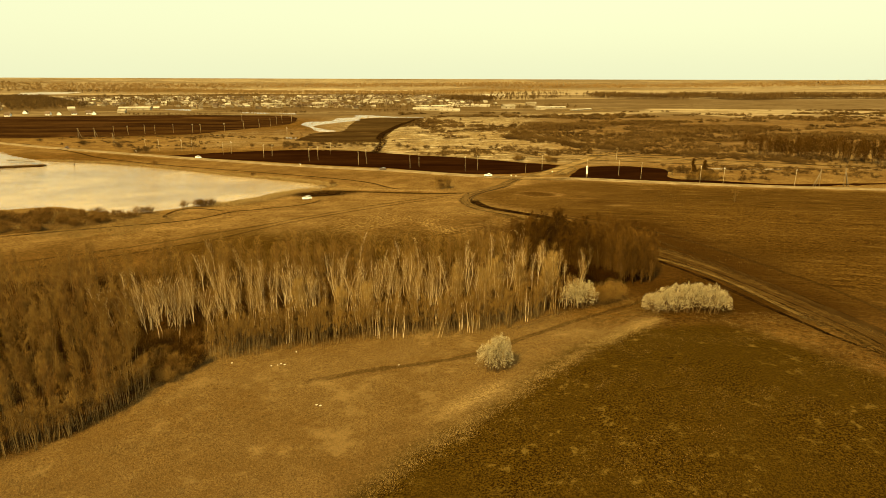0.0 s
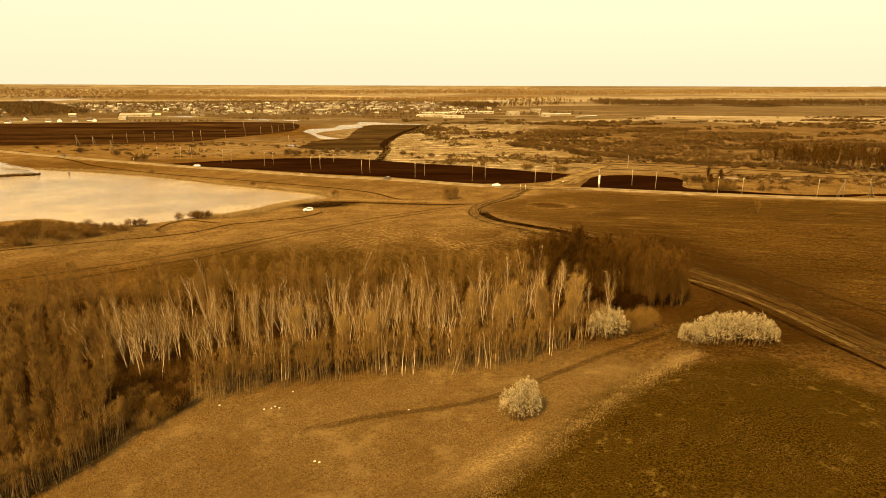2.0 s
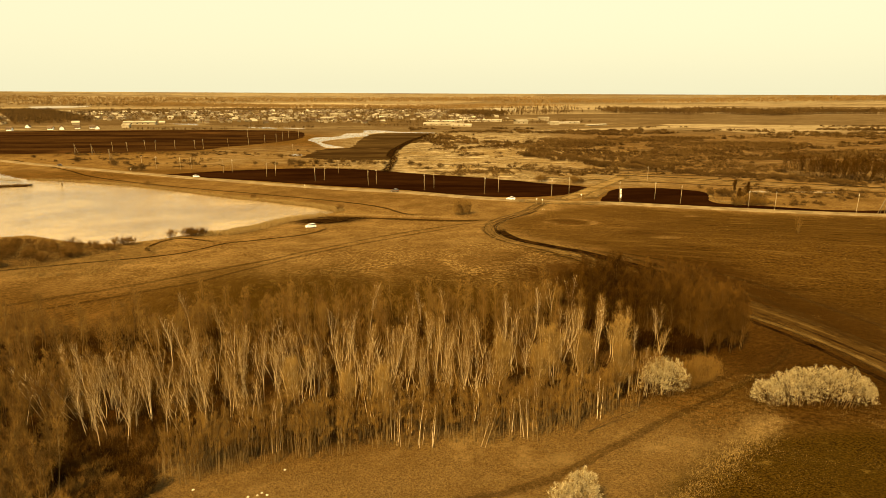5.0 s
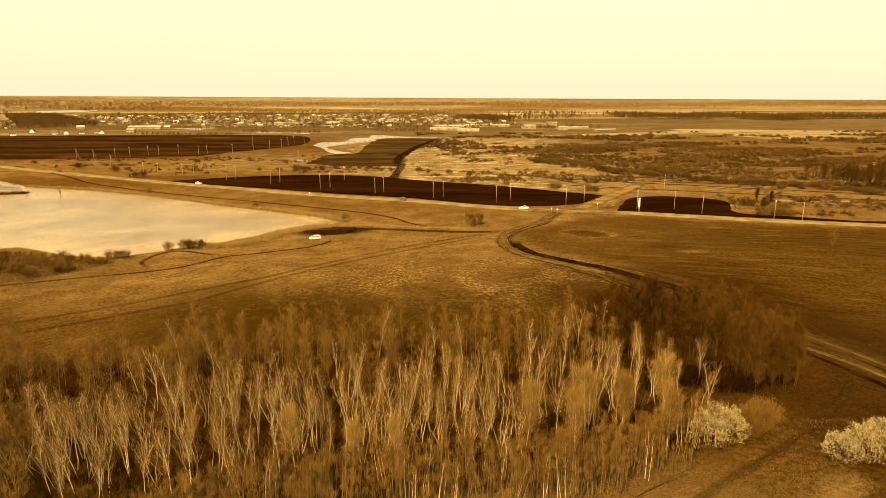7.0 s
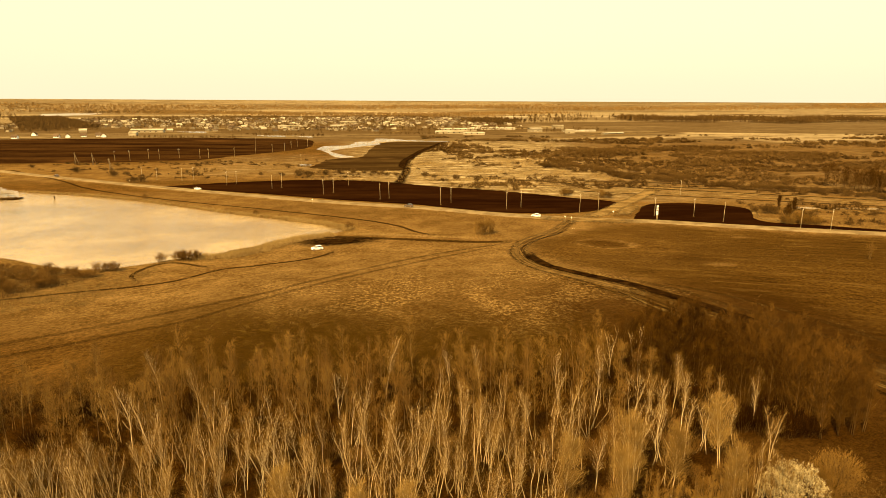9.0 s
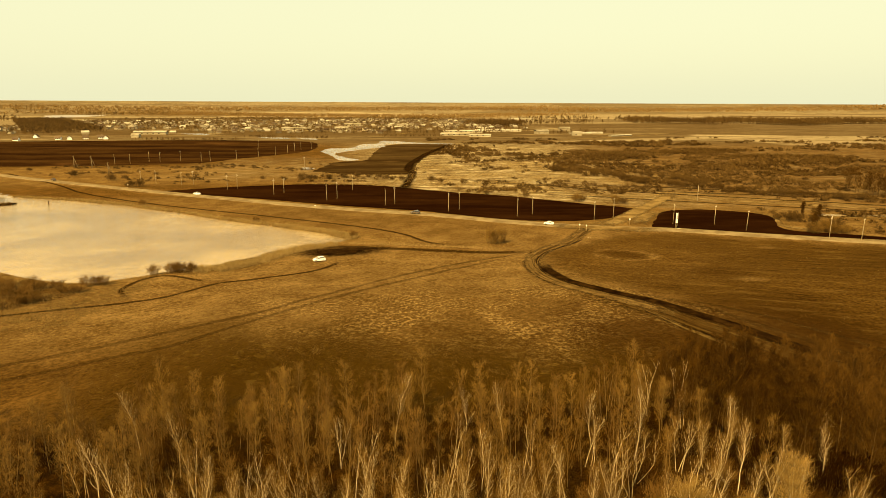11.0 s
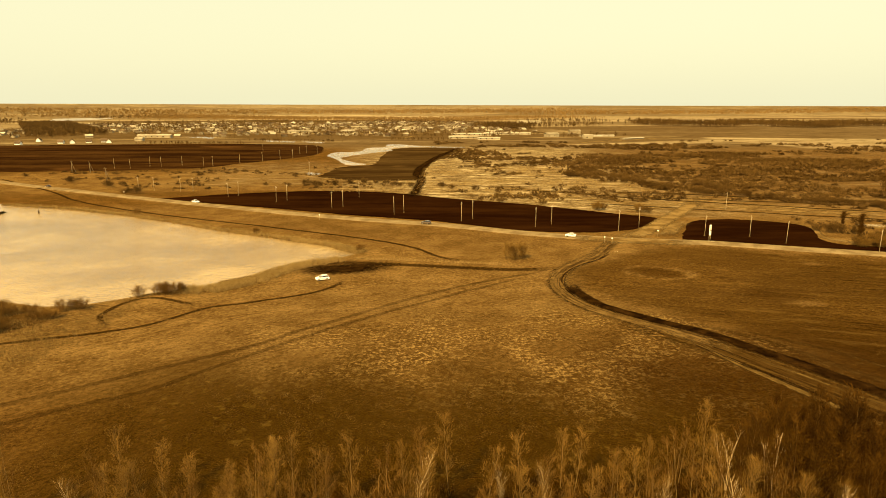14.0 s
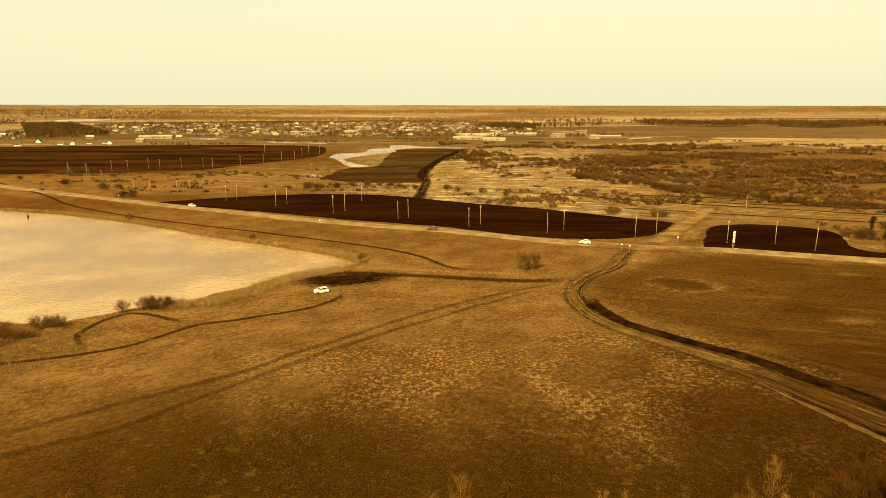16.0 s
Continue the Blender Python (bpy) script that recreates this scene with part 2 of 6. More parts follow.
# low end near black: shade of the gaps, mixed in at random
CATKIN = two_tone("pale_catkins", (0.030, 0.0165, 0.0060), (0.540, 0.4500, 0.2900), 1.3, 0.85, None, "island")
STRAW = two_tone("dry_grass", (0.0646, 0.03665, 0.01346), (0.204, 0.1326, 0.05814), 0.5, 0.9, None, "island")
REED = two_tone("dry_reeds", (0.1326, 0.08053, 0.03341), (0.3271, 0.2263, 0.1114), 0.8, 0.9, None, "island")
SCRUB = two_tone("leafless_scrub", (0.03163, 0.01581, 0.005462), (0.1121, 0.06469, 0.02659), 0.02, 0.9, None, "island")
# brown kept light to stand in for haze before the far woods
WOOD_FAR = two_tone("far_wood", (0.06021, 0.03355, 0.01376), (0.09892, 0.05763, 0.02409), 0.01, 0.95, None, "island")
BLACK_SOIL = furrowed("black_ploughed_soil", (0.0085, 0.0024, 0.0009), (0.0210, 0.0074, 0.0028))
PLOUGH = furrowed("dark_ploughed_soil", (0.01364, 0.005115, 0.002046), (0.04501, 0.01978, 0.007502))
MARSH_SOIL = furrowed("marsh_soil", (0.0260, 0.0128, 0.0050), (0.0600, 0.0340, 0.0138))
ASPHALT = two_tone("dusty_asphalt", (0.1496, 0.102, 0.05576), (0.2448, 0.1768, 0.102), 0.15, 0.85, 2.5)
GRAVEL = two_tone("pale_gravel", (0.0816, 0.0493, 0.02203), (0.1904, 0.1265, 0.06426), 0.15, 0.95, 2.0)
TRACK = track_material("rutted_dirt", (0.0720, 0.0400, 0.0155), (0.1500, 0.0900, 0.0380), (0.0260, 0.0125, 0.0045))
TRACK_PALE = edged("dry_trodden_earth", (0.068, 0.0392, 0.0152), (0.12, 0.072, 0.0288), 0.3, 2.0)
DARK_TRACK = track_material("dark_rutted_dirt", (0.0260, 0.0120, 0.0038), (0.0500, 0.0255, 0.0086), (0.0680, 0.0370, 0.0132))
RUTS = track_material("dark_wheel_ruts", (0.030, 0.0135, 0.0042), (0.062, 0.0310, 0.0105), (0.012, 0.0050, 0.0016), 0.8)
FAINT = track_material("worn_grass_track", (0.0420, 0.0200, 0.0066), (0.0780, 0.0410, 0.0145), (0.0240, 0.0105, 0.0032), 0.4)
MUD = two_tone("wet_black_mud", (0.0128, 0.0056, 0.0024), (0.0416, 0.02, 0.008), 0.4, 0.8, 2.0)
MUD_TRACK = edged("churned_mud", (0.0064, 0.00256, 0.00088), (0.0272, 0.0124, 0.0044), 0.3, 1.6)
GRAVEL_TRACK = edged("bare_gravel", (0.1127, 0.06612, 0.02705), (0.2254, 0.1465, 0.06763), 0.12, 1.6)
# paler still: haze put into the colour of the farthest woods
WOOD_HAZY = two_tone("hazed_wood", (0.1517, 0.08869, 0.03851), (0.2042, 0.1236, 0.05485), 0.004, 0.95, None, "island")
# pale base colour stands in for the sky's reflection
LAKE = two_tone("ruffled_water", (0.204, 0.1516, 0.0918), (0.2584, 0.1958, 0.1224), 0.01, 0.35, None, None, 0.5)
CONCRETE = two_tone("pale_concrete", (0.304, 0.247, 0.171), (0.437, 0.3705, 0.266), 0.8, 0.85, 6, "object")
GREY_WOOD = two_tone("weathered_wood", (0.1224, 0.0884, 0.0578), (0.2312, 0.1836, 0.1292), 0.9, 0.9, 7, "object")
WHITE = two_tone("white_paint", (0.78, 0.77, 0.73), (0.82, 0.81, 0.78), 0.4, 0.5, None, "object")
LITTER = two_tone("dirty_plastic", (0.45, 0.38, 0.28), (0.62, 0.55, 0.44), 3.0, 0.6, None, "object")
CAR_WHITE = Mat("white_car_paint", 0.25, spec=0.5).color((0.80, 0.80, 0.79)).m
CAR_DARK = Mat("dark_car_paint", 0.25, spec=0.5).color((0.10, 0.075, 0.06)).m
GLASS_DARK = Mat("tinted_glass", 0.06, spec=0.6).color((0.012, 0.012, 0.014)).m
RUBBER = two_tone("tyre_rubber", (0.015, 0.015, 0.015), (0.03, 0.028, 0.026), 4, 0.8)
RIM = Mat("alloy_rim", 0.35, metal=1.0).color((0.55, 0.55, 0.56)).m
LAMP_RED = Mat("red_lamp_glass", 0.2, spec=0.5).color((0.35, 0.02, 0.015)).m
LAMP_CLEAR = Mat("clear_lamp_glass", 0.1, spec=0.6).color((0.75, 0.75, 0.72)).m
WALL_PALE = two_tone("pale_render", (0.1768, 0.136, 0.0884), (0.4216, 0.374, 0.2856), 0.05, 0.85, None, "object")
WALL_WOOD = two_tone("log_wall", (0.102, 0.068, 0.0408), (0.2312, 0.17, 0.1088), 0.05, 0.9, None, "object")
ROOF_DARK = two_tone("brown_roof", (0.0544, 0.034, 0.0238), (0.136, 0.0952, 0.0646), 0.05, 0.8, None, "object")
ROOF_PALE = two_tone("pale_sheet_roof", (0.1591, 0.1285, 0.08568), (0.4406, 0.3978, 0.3182), 0.05, 0.5, None, "object")

ISLE_WALL = two_tone("village_walls", (0.0544, 0.03536, 0.0204), (0.3264, 0.2788, 0.204), 0.05, 0.85, None, "island")
ISLE_PALE = two_tone("village_pale_roofs", (0.06528, 0.04624, 0.0272), (0.359, 0.321, 0.2502), 0.05, 0.6, None, "island")
ISLE_DARK = two_tone("village_dark_roofs", (0.0476, 0.0306, 0.0204), (0.136, 0.0952, 0.0646), 0.05, 0.8, None, "island")


# ---- land ----
def smooth(a, b, v):
    t = np.clip((np.asarray(v, float) - a) / (b - a), 0, 1)
    return t * t * (3 - 2 * t)


def land(x, y):
    """Height of the ground, in metres: a low hill, a plain, and a slow rise to the horizon."""
    x, y = np.asarray(x, float), np.asarray(y, float)
    z = 3.0 * smooth(290, 205, y) * (0.35 + 0.65 * smooth(-75, -20, x))
    z = z + 6.0 * np.exp(-(((x - 55) / 50) ** 2) - ((y - 75) / 42) ** 2)
    far = np.clip((np.hypot(x, y) - 3150) / 1700, 0, 1)
    return z + (57 - 0.003 * x) * far**1.7


def height(x, y):
    return float(land(x, y))


def inside(poly, x, y):
    """Which of the points lie in the polygon, and how far they are from its edge."""
    hit, near = np.zeros(x.shape, bool), np.full(x.shape, 1e9)
    for (ax, ay), (bx, by) in zip(poly, poly[1:] + poly[:1]):
        if ay != by:
            hit ^= ((ay > y) != (by > y)) & (x < (bx - ax) * (y - ay) / (by - ay) + ax)
        ux, uy = bx - ax, by - ay
        k = np.clip(((x - ax) * ux + (y - ay) * uy) / max(1e-9, ux * ux + uy * uy), 0, 1)
        near = np.minimum(near, np.hypot(x - ax - k * ux, y - ay - k * uy))
    return hit, near


def curve_through(points, step):
    """Points at even steps along a smooth line through the given ones."""
    p = [Vector((*q, 0)) for q in points]
    p = [2 * p[0] - p[1]] + p + [2 * p[-1] - p[-2]]
    out = []
    for a, b, c, d in zip(p, p[1:], p[2:], p[3:]):
        n = max(1, int((c - b).length / step))
        for i in range(n):
            t = i / n
            out.append(0.5 * (2 * b + (c - a) * t + (2 * a - 5 * b + 4 * c - d) * t * t + (3 * b - a - 3 * c + d) * t**3))
    return [(v.x, v.y) for v in out + [p[-2]]]


def ragged(poly, step, size, seed):
    """The outline of a patch with small uneven bays."""
    pts = curve_through(poly + poly[:1], step)[:-1]
    out = []
    for i, (x, y) in enumerate(pts):
        v = noise.noise_vector(Vector((x * 0.21, y * 0.21, seed))) + 0.5 * noise.noise_vector(Vector((x * 0.9, y * 0.9, seed)))
        out.append((x + v.x * size, y + v.y * size))
    return out


def mesh_object(name, verts, faces, material, parent=None):
    me = bpy.data.meshes.new(name)
    me.from_pydata(verts, [], faces)
    me.materials.append(material)
    ob = new(name, me)
    ob.parent = parent
    return ob


def part(name, bm, material, parent, label=""):
    """One mesh object under a thing or under a part."""
    me = bpy.data.meshes.new(name)
    bm.to_mesh(me)
    bm.free()
    me.materials.append(material)
    ob = new(name, me)
    ob.parent = parent
    return tagged(ob, label)


def thing(name, label, category, group="", at=None):
    ob = tagged(new(name), label, category, group)
    ob.empty_display_size = 0.3
    if at is not None:
        ob.matrix_basis = at
    return ob


def box(bm, x0, y0, z0, x1, y1, z1, m=None):
    vs = [bm.verts.new((x, y, z)) for z in (z0, z1) for x, y in ((x0, y0), (x1, y0), (x1, y1), (x0, y1))]
    for f in ((3, 2, 1, 0), (4, 5, 6, 7), (0, 1, 5, 4), (1, 2, 6, 5), (2, 3, 7, 6), (3, 0, 4, 7)):
        bm.faces.new([vs[i] for i in f])
    if m is not None:
        bmesh.ops.transform(bm, matrix=m, verts=vs)


def tube(bm, pts, radii, sides=6, caps=True):
    rings = []
    for i, p in enumerate(pts):
        d = (Vector(pts[min(i + 1, len(pts) - 1)]) - Vector(pts[max(i - 1, 0)])).normalized()
        a = d.orthogonal().normalized()
        b = d.cross(a)
        rings.append([bm.verts.new(Vector(p) + (a * math.cos(k) + b * math.sin(k)) * radii[i]) for k in (6.28318 * j / sides for j in range(sides))])
    for r, s in zip(rings, rings[1:]):
        for j in range(sides):
            bm.faces.new((r[j], r[(j + 1) % sides], s[(j + 1) % sides], s[j])).smooth = True
    if caps:
        bm.faces.new(rings[0][::-1])
        bm.faces.new(rings[-1])


# outlines in the plan, x to the east and y to the north
POND = [(-7, 317), (-17, 329.5), (-39, 346), (-65, 364), (-94, 388), (-128, 414), (-163, 434), (-200, 450), (-232, 482), (-258, 514), (-330, 520),
        (-360, 400), (-260, 300), (-190, 278), (-142, 276), (-122, 281), (-104, 268), (-91, 262), (-80, 262), (-71, 267.5), (-66, 272), (-57, 276),
        (-51, 273.5), (-47, 278), (-40.5, 283), (-34.5, 294), (-27, 302.5), (-15, 309)]
BLACK = [(-130, 463), (-86, 481), (-39, 489), (3, 478), (41, 448), (78, 423), (106, 397), (130, 376), (132, 366), (118, 355), (98, 345.5), (76, 346), (54, 355),
         (27, 376), (-20, 401), (-66, 429)]
BLACK_EAST = [(119, 327), (128, 343), (142, 364), (163, 368), (183, 356), (185, 342), (174, 322), (176, 312), (190, 305), (220, 289), (262, 285), (300, 280), (300, 262),
              (240, 272), (205, 286), (179, 297), (152, 308.5), (133, 319)]
PLOUGHED = [(-560, 985), (-300, 1010), (-160, 990), (-82, 950), (-64, 830), (-75, 765), (-124, 690), (-165, 642), (-302, 630), (-480, 640)]
MARSH_FIELD = [(-46, 568), (-33, 640), (-18, 655), (-5, 668), (4, 760), (20, 872), (62, 893), (100, 886), (74, 756), (53, 690), (38, 610), (28, 545), (-4, 540), (-23, 548)]
RIVER = [(-54.6, 769.6), (-49, 818), (-22, 832), (-12.5, 893), (9, 908), (12.5, 962), (32, 962), (64, 920), (105, 902), (103, 884), (48, 902), (17, 882), (16, 842), (-8, 806),
         (-37, 744), (-24, 694), (-11.6, 667), (-28.6, 664), (-42, 728)]
MARSH = [(-175, 266), (-150, 266), (-125, 268), (-105, 261), (-91, 257), (-80, 256), (-83, 247), (-95, 233), (-125, 224), (-175, 224)]


# spots in the fallow: centre, half-axes, turn
PIT, BURNT, BARE, BARE_NORTH = (87, 279, 9, 7, -35), (106, 249, 11, 7.5, -14), (109, 239, 6.5, 3.5, -8), (145, 285.5, 6, 3.5, -10)


def axis(lo, hi, fine, growth, a, b):
    """Grid lines: even between a and b, and wider and wider outside."""
    out = list(np.arange(a, b, fine))
    v = b
    while v < hi:
        out.append(v)
        v += max(fine, growth * (v - b) + fine)
    out.append(hi)
    v = a
    low = []
    while v > lo:
        v -= max(fine, growth * (a - v) + fine)
        low.append(max(v, lo))
    return np.array(low[::-1] + out)


def build_ground():
    xs, ys = axis(-5200, 5200, 2.5, 0.034, -100, 120), axis(-1500, 5600, 2.2, 0.016, 55, 320)
    x, y = np.meshgrid(xs, ys)
    z = land(x, y)
    near = (x > -420) & (x < 200) & (y > 60) & (y < 560)
    hit, d = inside(POND, x[near], y[near])
    z[near] -= np.where(hit, 1.5 * smooth(0, 5, d), 0)
    rough = (np.sin(x * 1.7 + 3 * np.sin(y * 0.9)) * np.sin(y * 1.3 + 2 * np.sin(x * 0.7))) * 0.06
    z += rough * (1 - smooth(300, 420, np.abs(y - 150)))
    nx, ny = len(xs), len(ys)
    i = (np.arange(ny - 1)[:, None] * nx + np.arange(nx - 1)[None]).ravel()
    faces = np.stack([i, i + 1, i + nx + 1, i + nx], 1)
    me = bpy.data.meshes.new("ground")
    me.vertices.add(nx * ny)
    me.vertices.foreach_set("co", np.stack([x, y, z], -1).ravel())
    me.loops.add(faces.size)
    me.loops.foreach_set("vertex_index", faces.ravel().astype(np.int32))
    me.polygons.add(len(faces))
    me.polygons.foreach_set("loop_start", np.arange(0, faces.size, 4, dtype=np.int32))
    me.polygons.foreach_set("use_smooth", np.ones(len(faces), bool))
    me.update(calc_edges=True)

    # what grows where
    wob = 3.0 * np.sin(x * 0.23) + 2.0 * np.sin(x * 0.71 + y * 0.4)
    # the crop on the hill, south-east of a grassy bank, and the fallow east of the rutted track
    hill = smooth(-2, 3, (x - 8) * 0.62 - (y - 70) * 0.785 + wob * 0.25 + 2) * smooth(108, 101, y + wob * 0.2 - 0.10 * (x - 60)) * smooth(81, 74, x + (y - 88) * 0.4 + wob * 0.2)
    edge = 54 + 38 * smooth(270, 190, y) + 48 * smooth(276, 322, y) - 34 * smooth(134, 120, y)
    fallow = 0.92 * smooth(-4, 8, x - edge) * smooth(312, 300, y + 0.45 * (x - 130) + wob) * smooth(100, 118, y) * (1 - 0.35 * smooth(205, 265, y) * smooth(150, 100, x))
    # darker strip of meadow north of the grove, in the crop's colours
    dark_strip = 0.9 * smooth(218, 184, y + wob + 0.25 * x) * smooth(150, 160, y) * smooth(-70, -25, x + wob)
    crop = np.clip(np.maximum(hill, dark_strip), 0, 1)
    tufts = smooth(160, 175, y) * smooth(262, 226, y) * smooth(-50, 5, x + 0.4 * (y - 200)) * smooth(0, -6, x - edge)
    pale = 0.40 * np.exp(-(((x - 22) / 40) ** 2) - ((y - 216) / 26) ** 2)
    bank = np.exp(-((((x - 20) * 0.62 - (y - 78) * 0.785 + wob * 0.2) / 2.2) ** 2)) * smooth(-4, 6, x) * smooth(64, 50, x)
    pale = np.maximum(pale, 0.9 * bank)
    blond = np.maximum(0.85 * bank, 0.9 * np.exp(-((((x - 20) * 0.9 + (y - 83) * 0.43) / 6.5) ** 2) - (((y - 83) * 0.9 - (x - 20) * 0.43) / 2.2) ** 2))
    pale = np.maximum(pale, 0.80 * smooth(126, 112, y) * smooth(60, 40, x + 0.5 * (y - 100)))
    pale = np.maximum(pale, 0.72 * smooth(204, 250, y) * smooth(450, 430, y) * (1 - 0.35 * smooth(310, 340, y)) * (1 - 0.75 * smooth(-2, 14, x - edge) * smooth(320, 300, y + 0.45 * (x - 130))))
    pale = np.maximum(pale, 0.75 * smooth(25, -25, x) * smooth(188, 222, y) * smooth(300, 270, y))
    pale = np.maximum(pale, 0.9 * np.exp(-(((x - 20) / 8) ** 2) - ((y - 83) / 3) ** 2))
    bleach = 0.9 * smooth(395, 430, y + 0.35 * (x - 60)) * smooth(-60, 30, x) * smooth(1080, 960, y + 0.2 * (x - 200)) * (0.22 + 0.78 * smooth(215, 100, x - (y - 430) * 0.22))
    bleach = np.maximum(bleach, 0.25 * smooth(500, 540, y) * smooth(740, 640, y) * smooth(40, -10, x) * smooth(-180, -100, x))
    pale = np.maximum(pale, 0.55 * smooth(470, 520, y) * (1 - smooth(600, 640, y)) * smooth(-20, -80, x))
    pale = np.maximum(pale, 0.5 * np.exp(-((d_road(x, y) - 5.5) / 2.5) ** 2))
    # leaf litter and wet earth under the trees, darkened for the shade there
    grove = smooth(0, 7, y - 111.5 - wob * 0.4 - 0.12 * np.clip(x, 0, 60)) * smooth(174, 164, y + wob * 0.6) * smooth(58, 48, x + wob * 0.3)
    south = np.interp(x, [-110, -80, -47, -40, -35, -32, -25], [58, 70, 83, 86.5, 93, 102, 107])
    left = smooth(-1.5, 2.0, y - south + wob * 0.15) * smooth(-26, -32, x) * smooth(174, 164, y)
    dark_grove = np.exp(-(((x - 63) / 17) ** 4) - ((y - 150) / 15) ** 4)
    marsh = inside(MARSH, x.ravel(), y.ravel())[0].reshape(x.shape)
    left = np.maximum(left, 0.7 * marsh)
    soil_shade = 0.85 * np.clip(np.maximum(np.maximum(grove, left), dark_grove), 0, 1)
    # trodden ground by the track, darkened further for the trees' shade
    trodden_shade = 0.68 * smooth(44, 66, x + 0.3 * (y - 150)) * smooth(122, 100, x) * smooth(90, 106, y - 0.1 * x) * smooth(232, 196, y)
    soil_shade = np.maximum(soil_shade, np.maximum(0.42 * dark_strip, trodden_shade))
    # a pit drawn flat as dark floor and pale rim, a burnt patch and bleached patches in the fallow
    def spot(cx, cy, rx, ry, turn):
        c, n = math.cos(radians(turn)), math.sin(radians(turn))
        u, v = (x - cx) * c + (y - cy) * n, (y - cy) * c - (x - cx) * n
        return np.hypot((u + wob * 0.2) / rx, (v + wob * 0.15) / ry)
    pit, burnt = spot(*PIT), spot(*BURNT)
    soil_shade = np.maximum(soil_shade, 0.50 * smooth(1.1, 0.6, pit) + 0.45 * smooth(1.3, 0.4, burnt))
    bare = np.maximum(np.maximum(smooth(0.25, 0.05, np.abs(pit - 1.15)) * 0.7, 0.8 * smooth(1.2, 0.3, spot(*BARE))), 0.6 * smooth(1.2, 0.3, spot(*BARE_NORTH)))
    fallow, pale = fallow * (1 - bare), np.maximum(pale, bare)
    # far farmland, parcel by parcel
    rng = np.random.default_rng(4)
    seeds = np.stack([rng.uniform(-3800, 3800, 150), rng.uniform(900, 5200, 150), rng.uniform(0, 1, 150)], 1)
    r = np.hypot(x, y)
    tone, best = np.zeros(x.shape), np.full(x.shape, 1e12)
    for sx, sy, sv in seeds:
        dd = ((x - sx) * 0.55) ** 2 + ((y - sy) * 1.3) ** 2
        closer = dd < best
        tone[closer], best[closer] = sv, dd[closer]
    # tones lifted and evened towards the horizon, haze put into the colour
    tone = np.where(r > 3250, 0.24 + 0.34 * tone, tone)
    village = smooth(1050, 1150, y) * smooth(2500, 2250, y) * smooth(-900, -780, x) * smooth(420, 320, x)
    tone = tone * (1 - 0.8 * village)
    # the broad brown field in front of the eastern wood belts
    brown = (x > 400) & (y > 1090 - 0.35 * (x - 550)) & (y < 1640 + 0.05 * x)
    tone = np.where(brown, 0.08 + 0.12 * tone, tone)
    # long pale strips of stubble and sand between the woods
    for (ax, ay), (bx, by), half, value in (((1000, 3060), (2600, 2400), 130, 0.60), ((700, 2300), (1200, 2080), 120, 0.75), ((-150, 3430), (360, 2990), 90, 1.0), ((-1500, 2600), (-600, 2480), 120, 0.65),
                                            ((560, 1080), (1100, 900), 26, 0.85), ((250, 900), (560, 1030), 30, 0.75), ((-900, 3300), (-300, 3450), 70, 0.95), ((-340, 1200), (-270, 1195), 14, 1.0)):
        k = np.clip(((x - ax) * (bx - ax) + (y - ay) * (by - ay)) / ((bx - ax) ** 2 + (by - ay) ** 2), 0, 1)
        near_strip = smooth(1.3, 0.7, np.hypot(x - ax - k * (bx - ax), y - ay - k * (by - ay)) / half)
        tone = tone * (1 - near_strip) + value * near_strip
    for name, values in (("crop", crop), ("fallow", fallow), ("bleach", bleach), ("tufts", tufts), ("pale", pale), ("soil_shade", soil_shade), ("tone", tone), ("near", smooth(150, 128, y)), ("blond", blond), ("far", smooth(820, 1000, y + 0.15 * np.abs(x)))):
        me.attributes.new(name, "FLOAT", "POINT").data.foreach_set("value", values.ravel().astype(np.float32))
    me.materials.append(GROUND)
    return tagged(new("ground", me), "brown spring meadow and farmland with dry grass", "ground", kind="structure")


ROAD = [(-420, 690), (-340, 625), (-264, 561), (-190, 506), (-116, 454), (-80, 430), (-20, 392), (27, 368), (62, 345), (95, 329), (126, 320), (151, 308), (178, 296), (235, 272),
        (320, 236), (460, 180)]


def d_road(x, y):
    near = np.full(np.shape(x), 1e9)
    for (ax, ay), (bx, by) in zip(ROAD, ROAD[1:]):
        ux, uy = bx - ax, by - ay
        k = np.clip(((x - ax) * ux + (y - ay) * uy) / (ux * ux + uy * uy), 0, 1)
        near = np.minimum(near, np.hypot(x - ax - k * ux, y - ay - k * uy))
    return near


